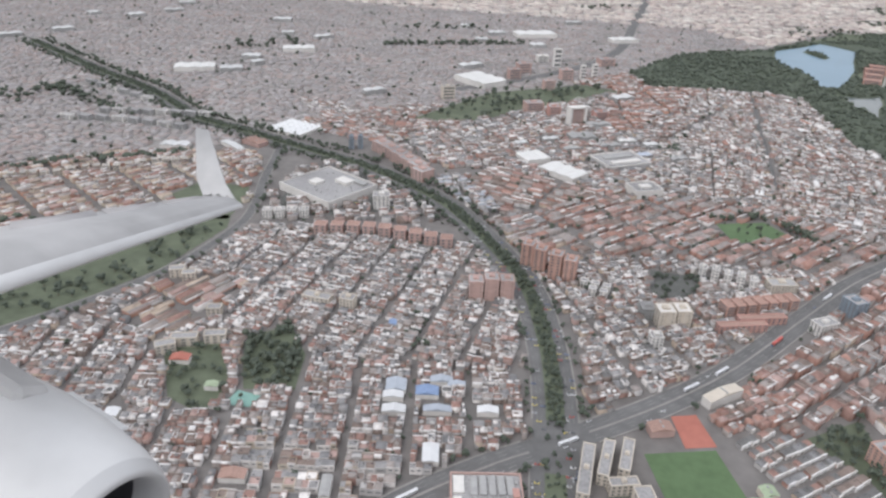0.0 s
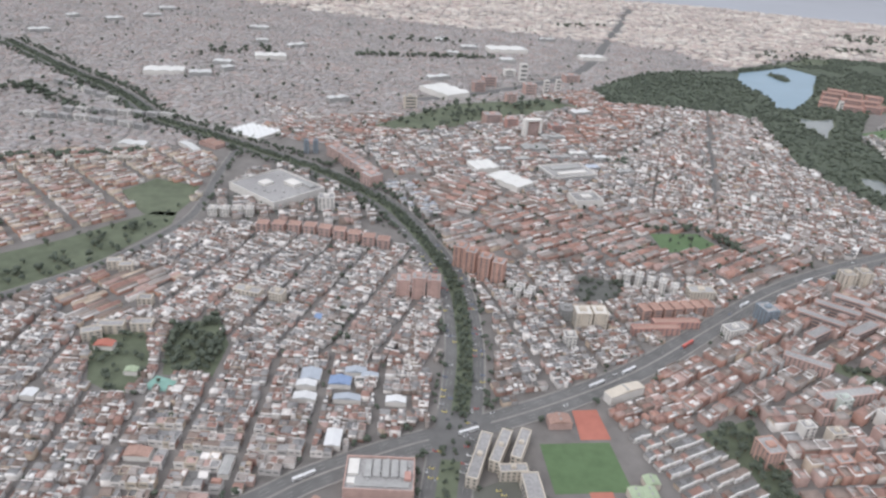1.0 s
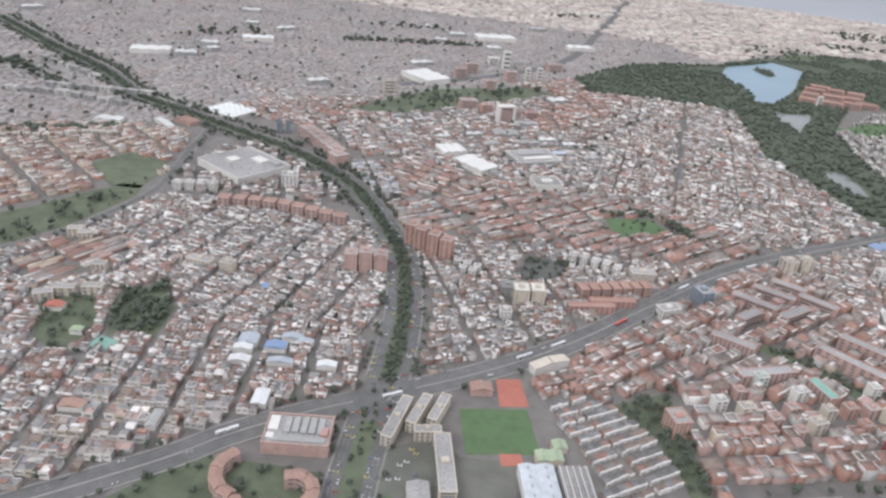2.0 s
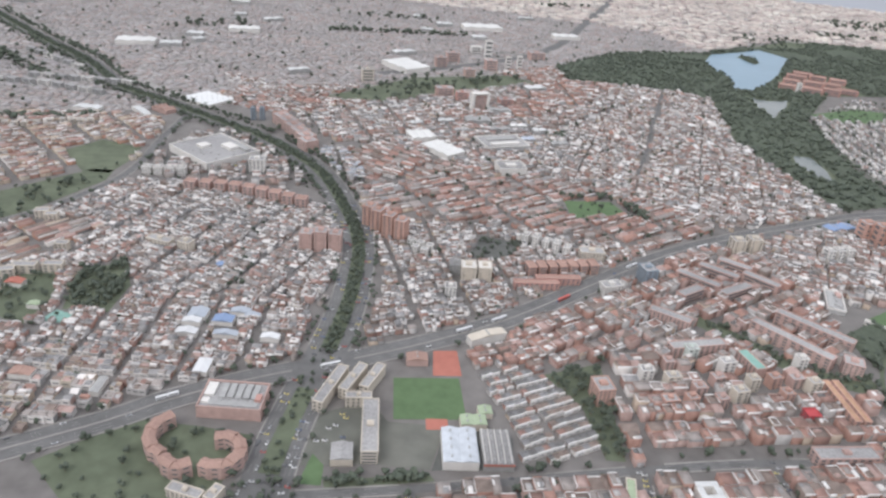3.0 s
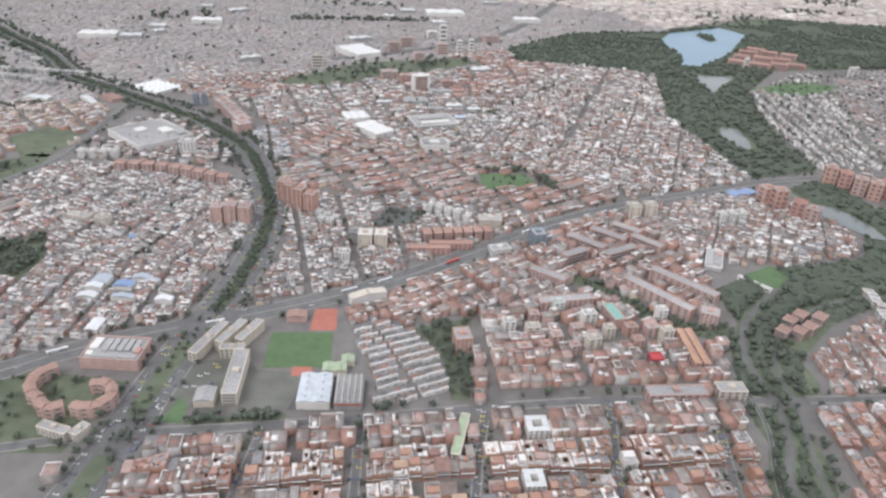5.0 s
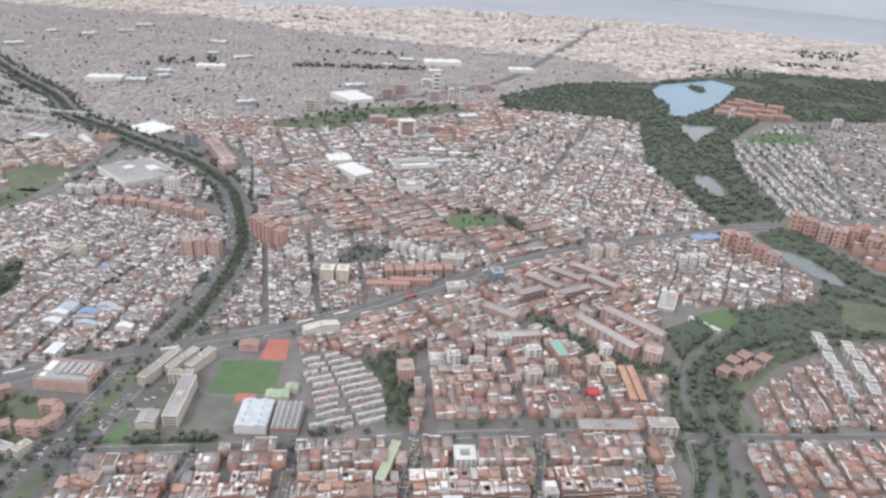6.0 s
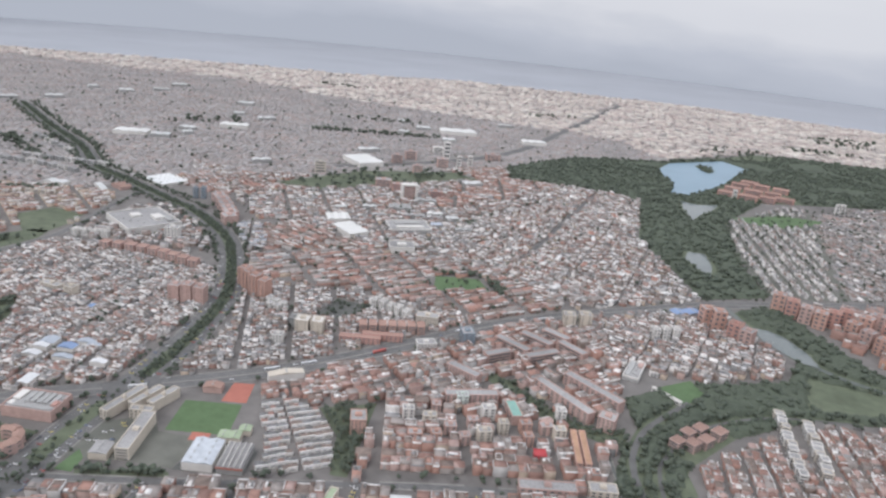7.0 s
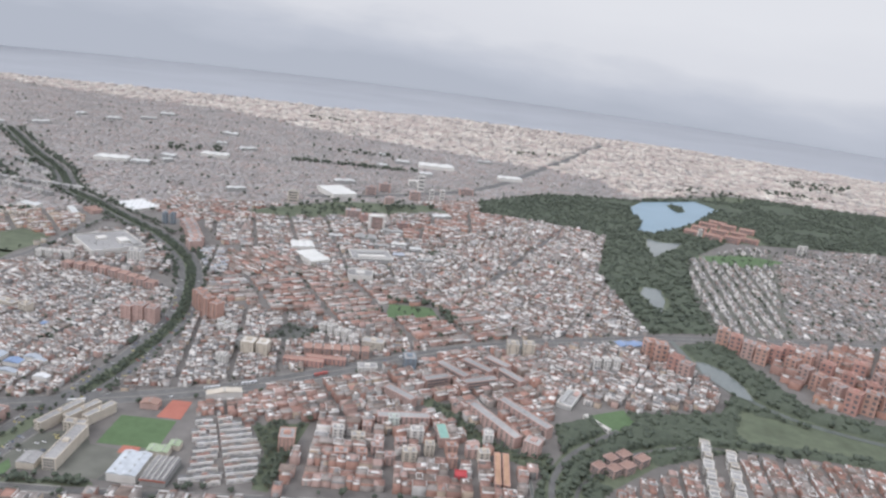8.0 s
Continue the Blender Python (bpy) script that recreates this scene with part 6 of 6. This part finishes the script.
canopy("riverside_undergrowth", "closed shrubs and canopy between the canal roads", CANAL_BANK, 1.8, 1.9, (offset(CANAL, 2) + offset(CANAL, -2)[::-1],))
woods("riverside_trees", "dense trees between the canal roads", scatter(CANAL_BANK, 3.8, 0.6, (offset(CANAL, 2) + offset(CANAL, -2)[::-1],)), 1.8, 5, True)
woods("east_lane_trees", "dark trees in the lanes between white terraces", scatter(D_EAST, 8.5, 0.45), 1.9, 5)

# ---------------------------------------------------------------- single trees
def tree_proto(seed):
    r = random.Random(seed)
    t = thing("street_tree", "broad dark green tree with an uneven crown", "tree", None, "street trees")
    bm = bmesh.new()
    bmesh.ops.create_cone(bm, cap_ends=True, segments=6, radius1=0.2, radius2=0.1, depth=1.7, matrix=Matrix.Translation((0, 0, 0.85)))
    for k in range(4):
        a = k * 1.57 + r.uniform(-.4, .4)
        bmesh.ops.create_cone(bm, cap_ends=True, segments=5, radius1=0.09, radius2=0.03, depth=1.3,
                              matrix=Matrix.Translation((0.4 * math.cos(a), 0.4 * math.sin(a), 1.9)) @ Euler((0, 0.75, a)).to_matrix().to_4x4())
    part("trunk", bm, m_bark, t)
    bm = bmesh.new()
    for k in range(13):
        a, q = r.uniform(0, 6.28), r.uniform(0.1, 1.25)
        m = Matrix.Translation((q * math.cos(a), q * math.sin(a), r.uniform(1.9, 3.5) - q * 0.35)) @ Matrix.Diagonal((r.uniform(.35, .75), r.uniform(.35, .75), r.uniform(.3, .55), 1))
        vs = bmesh.ops.create_icosphere(bm, subdivisions=1, radius=1.0, matrix=m)["verts"]
        for v in vs:
            v.co += Vector((r.uniform(-.14, .14), r.uniform(-.14, .14), r.uniform(-.12, .12)))
    for k in range(70):
        a, q, z = r.uniform(0, 6.28), r.uniform(0.9, 1.75), r.uniform(1.6, 3.7)
        c, s = Vector((q * math.cos(a), q * math.sin(a), z)), 0.16
        bm.faces.new([bm.verts.new(c + Vector([r.uniform(-s, s) for _ in range(3)])) for _ in range(3)])
    part("crown", bm, m_leaf, t)
    return t


tree_spots = np.concatenate([scatter([(125, 242), (152, 258), (156, 225), (160, 193), (152, 192), (143, 222)], 3.8, 0.85), along(EAST_ST, -4.6, 5, 0.35), along(RIVER_RD, 5.2, 3.6, 0.8), along(RIVER_RD, -5.2, 3.4, 0.8)])
tree_spots = tree_spots[(tree_spots[:, 1] > 105)][:110]
tree_protos = [tree_proto(k) for k in range(5)]
for k, (x, y) in enumerate(tree_spots):
    copy_thing(tree_protos[k % 5], at(x, y, rng.uniform(0, 360)) @ Matrix.Diagonal([rng.uniform(0.75, 1.35)] * 3 + [1]))
for t in tree_protos:
    for c in list(t.children_recursive) + [t]:
        bpy.data.objects.remove(c)

# ---------------------------------------------------------------- traffic
m_car = mat("car_paint", [(0.60, 0.60, 0.60), (0.10, 0.10, 0.11), (0.42, 0.42, 0.43), (0.45, 0.07, 0.06), (0.62, 0.50, 0.12), (0.75, 0.75, 0.74), (0.12, 0.16, 0.28)], "object", rough=0.3, spread=0.05, spec=0.5)
m_bus = mat("bus_paint", [(0.62, 0.62, 0.63), (0.50, 0.10, 0.08), (0.66, 0.66, 0.66)], "object", rough=0.35, spread=0.05)
m_tyre = mat("tyre_rubber", [(0.03, 0.03, 0.03), (0.05, 0.05, 0.05)], "plain")


def wheel_mesh(r, w):
    bm = bmesh.new()
    bmesh.ops.create_cone(bm, cap_ends=True, segments=10, radius1=r, radius2=r, depth=w, matrix=Euler((0, 1.5708, 0)).to_matrix().to_4x4())
    return mesh_from(bm, "wheel", m_tyre)


WHEEL, BUS_WHEEL = wheel_mesh(0.17, 0.12), wheel_mesh(0.26, 0.16)


def car_proto():
    t = thing("car", "small passenger car on the avenue", "car", None, "cars on the road")
    part("body", boxes((-0.45, -1.1, 0.12, 0.45, 1.1, 0.46), bevel=0.07), m_car, t)
    bm = boxes((-0.4, -0.62, 0.44, 0.4, 0.55, 0.76), bevel=0.1)
    part("cabin", bm, m_window, t)
    for x in (-.42, .42):
        for y in (-.7, .7):
            share("wheel", WHEEL, t, Matrix.Translation((x, y, 0.17)))
    return t


def bus_proto():
    t = thing("bus", "long articulated city bus on the highway", "bus", None, "buses on the highway")
    part("body", boxes((-0.65, -4.6, 0.2, 0.65, -0.3, 1.65), (-0.65, 0.3, 0.2, 0.65, 4.6, 1.65), (-0.55, -0.3, 0.3, 0.55, 0.3, 1.5), bevel=0.08), m_bus, t)
    for x in (-.66, .66):
        part("window_band", boxes((x - .03, -4.3, 0.9, x + .03, -0.5, 1.4), (x - .03, 0.5, 0.9, x + .03, 4.3, 1.4)), m_window, t)
    for y in (-3.3, -1.0, 3.2):
        for x in (-.58, .58):
            share("wheel", BUS_WHEEL, t, Matrix.Translation((x, y, 0.26)))
    return t


def drive(proto_ob, line, d, z, places, flip):
    o = np.array(offset(line, d))
    seg = np.r_[0, np.cumsum(np.hypot(*np.diff(o, axis=0).T))]
    for s in places:
        x, y = np.interp(s, seg, o[:, 0]), np.interp(s, seg, o[:, 1])
        x2, y2 = np.interp(s + 2, seg, o[:, 0]), np.interp(s + 2, seg, o[:, 1])
        copy_thing(proto_ob, at(x, y, math.degrees(math.atan2(y2 - y, x2 - x)) - 90 + (180 if flip else 0), z))


car, bus = car_proto(), bus_proto()
for d in (5.0, 6.8, 8.6, -5.0, -6.8, -8.6):
    drive(car, AV_A, d, 0.12, np.sort(np.r_[rng.uniform(70, 150, 3), rng.uniform(150, 420, 1)]), d > 0)
for d in (1.6, 3.4, 5.2, -1.6, -3.4, -5.2):
    drive(car, AV_B, d, 0.20, np.sort(rng.uniform(60, 520, 3)), d > 0)
for d in (1.3, -1.3):
    drive(car, EAST_ST, d, 0.12, np.sort(rng.uniform(30, 330, 3)), d > 0)
drive(bus, AV_B, 1.7, 0.20, (120, 262, 284, 395), True)
drive(bus, AV_B, -1.7, 0.20, (190, 330, 460), False)
for t in (car, bus):
    for c in list(t.children_recursive) + [t]:
        bpy.data.objects.remove(c)

m_cars = mat("parked_car_paint", [(0.58, 0.58, 0.57), (0.12, 0.12, 0.13), (0.38, 0.38, 0.39), (0.36, 0.08, 0.07), (0.64, 0.63, 0.62), (0.14, 0.17, 0.26), (0.52, 0.44, 0.16)], "island", rough=0.4, spread=0.05)


def parked(name, label, pts, turn):
    """Many small cars as one object: a low body and a cabin each."""
    n = len(pts)
    p = np.c_[pts, turn + rng.normal(0, 4, n)]
    a = np.radians(p[:, 2])
    out_v, out_f = [], []
    for k, (hw, hl, z0, z1, top) in enumerate(((0.45, 1.1, 0.2, 0.62, 0.94), (0.38, 0.6, 0.62, 0.95, 0.8))):
        sx, sy = np.array([-1, 1, 1, -1]), np.array([-1, -1, 1, 1])
        ring = []
        for z, f in ((z0, 1.0), (z1, top)):
            lx, ly = sx * hw * f, sy * hl * f
            ring.append(np.stack([p[:, 0, None] + lx * np.cos(a)[:, None] - ly * np.sin(a)[:, None], p[:, 1, None] + lx * np.sin(a)[:, None] + ly * np.cos(a)[:, None], np.full((n, 4), z)], -1))
        out_v.append(np.concatenate(ring, 1).reshape(-1, 3))
        base = k * n * 8 + np.arange(n)[:, None] * 8
        out_f.append(np.stack([base + np.array(q) for q in ((0, 1, 5, 4), (1, 2, 6, 5), (2, 3, 7, 6), (3, 0, 4, 7), (4, 5, 6, 7))], 1).reshape(-1, 4))
    F = np.concatenate(out_f)
    idx = np.r_[np.zeros(5 * n), np.ones(5 * n)]
    return tagged(new(name, raw_mesh(name, np.concatenate(out_v), F, idx, [m_cars, m_window])), label, "cars", kind="stuff")


lot = scatter([(-160, 428), (-120, 418), (-72, 440), (-90, 468), (-112, 440), (-150, 440)], 3.0, 0.5)
lot = lot[free(lot[:, 0], lot[:, 1], 0.5)]
kerbside = np.concatenate([along(l_, o, 2.9, 0.5, 0.1) for l_ in [l0 for l0, hw in ROADS[-5:]] for o in (0.9, -0.9)])
parked("parked_cars", "small cars parked in rows and along kerbs", np.concatenate([lot, kerbside, scatter([(30, 172), (48, 178), (46, 196), (32, 188)], 3.2, 0.3)]), 95)
lanes = np.concatenate([along([q for q in AV_A if 100 < q[1] < 420 and q[0] > -60], o, 5.0, 0.3, 0.1) for o in (5.0, 6.8, 8.6, -5.0, -6.8, -8.6)])
parked("queueing_cars", "small cars queueing on the avenue", lanes, 90)

# ---------------------------------------------------------------- aircraft, at the start of the flight
def aircraft():
    base = pose(*PATH[0][1:])
    wing = thing("aircraft_wing", "pale grey airliner wing with upturned winglet", "aircraft wing", base)

    def panel(name, sections, material, thick, parent):
        """A skin through sections given by leading and trailing edge, with a lens-shaped profile."""
        bm = bmesh.new()
        rings = []
        for lead, trail, up in sections:
            lead, trail, up = Vector(lead), Vector(trail), Vector(up).normalized()
            c = (trail - lead).length
            ring = []
            for f, h in ((0, 0), (0.04, .45), (0.15, .85), (0.35, 1), (0.65, .65), (1, .03)):
                ring.append(bm.verts.new(lead.lerp(trail, f) + up * h * thick * c))
            for f, h in ((1, -.03), (0.65, -.25), (0.35, -.45), (0.15, -.5), (0.04, -.35)):
                ring.append(bm.verts.new(lead.lerp(trail, f) + up * h * thick * c))
            rings.append(ring)
        for a, b in zip(rings, rings[1:]):
            for i in range(len(a)):
                j = (i + 1) % len(a)
                f = bm.faces.new((a[i], a[j], b[j], b[i]))
                f.smooth = True
        bm.faces.new(rings[0])
        bm.faces.new(rings[-1])
        bmesh.ops.recalc_face_normals(bm, faces=bm.faces[:])
        return part(name, bm, material, parent)

    up = (0.02, 0.89, 0.45)
    tip_l, tip_t = Vector((-2.54, .545, -9.0)), Vector((-3.16, .70, -9.35))
    mid_l, mid_t = Vector((-3.12, -.283, -5.0)), Vector((-4.00, .20, -6.4))
    root_l, root_t = mid_l + (mid_l - tip_l) * 0.5, mid_t + (mid_t - tip_t) * 0.6
    panel("wing_skin", [(root_l, root_t, up), (mid_l, mid_t, up), (tip_l, tip_t, up)], m_wing, 0.10, wing)
    edge = 0.40
    panel("leading_slat", [(a + Vector((0.02, -.012, 0.03)), a.lerp(b, edge), up) for a, b in ((root_l, root_t), (mid_l, mid_t), (tip_l, tip_t))], m_cowl, 0.13, wing)
    for k in (0.25, 0.55, 0.8):
        a, b = mid_l.lerp(tip_l, k), mid_t.lerp(tip_t, k)
        panel("flap_fairing", [(a.lerp(b, .55) + Vector((0, -.08, 0)), a.lerp(b, 1.1) + Vector((0, -.08, 0)), up), (a.lerp(b, .55) + Vector((0, -.08, -.10)), a.lerp(b, 1.1) + Vector((0, -.08, -.10)), up)], m_wing, 0.14, wing)
    for k0, k1 in ((0.04, 0.36), (0.40, 0.66), (0.70, 0.94)):
        rows = []
        for k in (k0, k1):
            a, b = mid_l.lerp(tip_l, k), mid_t.lerp(tip_t, k)
            lift_by = Vector(up).normalized() * 0.052 * (b - a).length
            rows.append((a.lerp(b, .66) + lift_by, a.lerp(b, .93) + lift_by * 0.75, up))
        panel("spoiler", rows, m_spoiler, 0.03, wing)
    out = (0.9, 0.1, 0.2)
    panel("winglet", [(tip_l.lerp(tip_t, .12), tip_t, out), (Vector((-2.86, .85, -9.35)), Vector((-3.30, .95, -9.5)), out), (Vector((-3.22, 1.62, -9.75)), Vector((-3.40, 1.68, -9.75)), out)], m_wing, 0.10, wing)

    eng = thing("jet_engine", "white jet engine nacelle with bare metal inlet lip", "jet engine", base)
    c, back = Vector((-2.46, -2.16, -5.3)), Vector((-0.86, 0.36, -0.36)).normalized()
    side = back.cross(Vector((0, 1, 0))).normalized()
    upv = side.cross(back).normalized()

    def lathe(name, profile, material):
        bm = bmesh.new()
        rings = []
        for s, r in profile:
            rings.append([bm.verts.new(c + back * s + (side * math.cos(a) + upv * math.sin(a)) * r) for a in [2 * math.pi * i / 48 for i in range(48)]])
        for a, b in zip(rings, rings[1:]):
            for i in range(48):
                f = bm.faces.new((a[i], a[(i + 1) % 48], b[(i + 1) % 48], b[i]))
                f.smooth = True
        bmesh.ops.recalc_face_normals(bm, faces=bm.faces[:])
        return part(name, bm, material, eng)

    lathe("cowling", [(0.12, .585), (0.3, .625), (0.7, .66), (1.2, .66), (1.8, .60), (2.4, .48), (2.9, .36)], m_cowl)
    lathe("inlet_lip", [(0.30, .43), (0.14, .44), (0.03, .47), (-0.02, .51), (0.02, .55), (0.12, .587)], m_lip)
    lathe("inlet_duct", [(0.30, .43), (0.6, .45), (0.9, .46)], m_dark)
    part("pylon", boxes((-0.09, -0.12, 0.0, 0.09, 0.20, 1.9), bevel=0.05), m_wing, eng, "grey fairing that joins engine and wing").matrix_basis = Matrix.Translation(c + back * 1.1 + upv * 0.62) @ back.to_track_quat("Z", "Y").to_matrix().to_4x4()
    part("strake", boxes((-0.015, -0.06, 0.0, 0.015, 0.10, 0.7), bevel=0.01), m_cowl, eng, "small white fin on the cowling").matrix_basis = Matrix.Translation(c + back * 0.55 + upv * 0.52 + side * 0.40) @ back.to_track_quat("Z", "Y").to_matrix().to_4x4()
    fan = lathe("fan", [(0.9, .46), (0.86, .2), (0.7, .10), (0.55, .005)], m_dark)
    return wing, eng


aircraft()
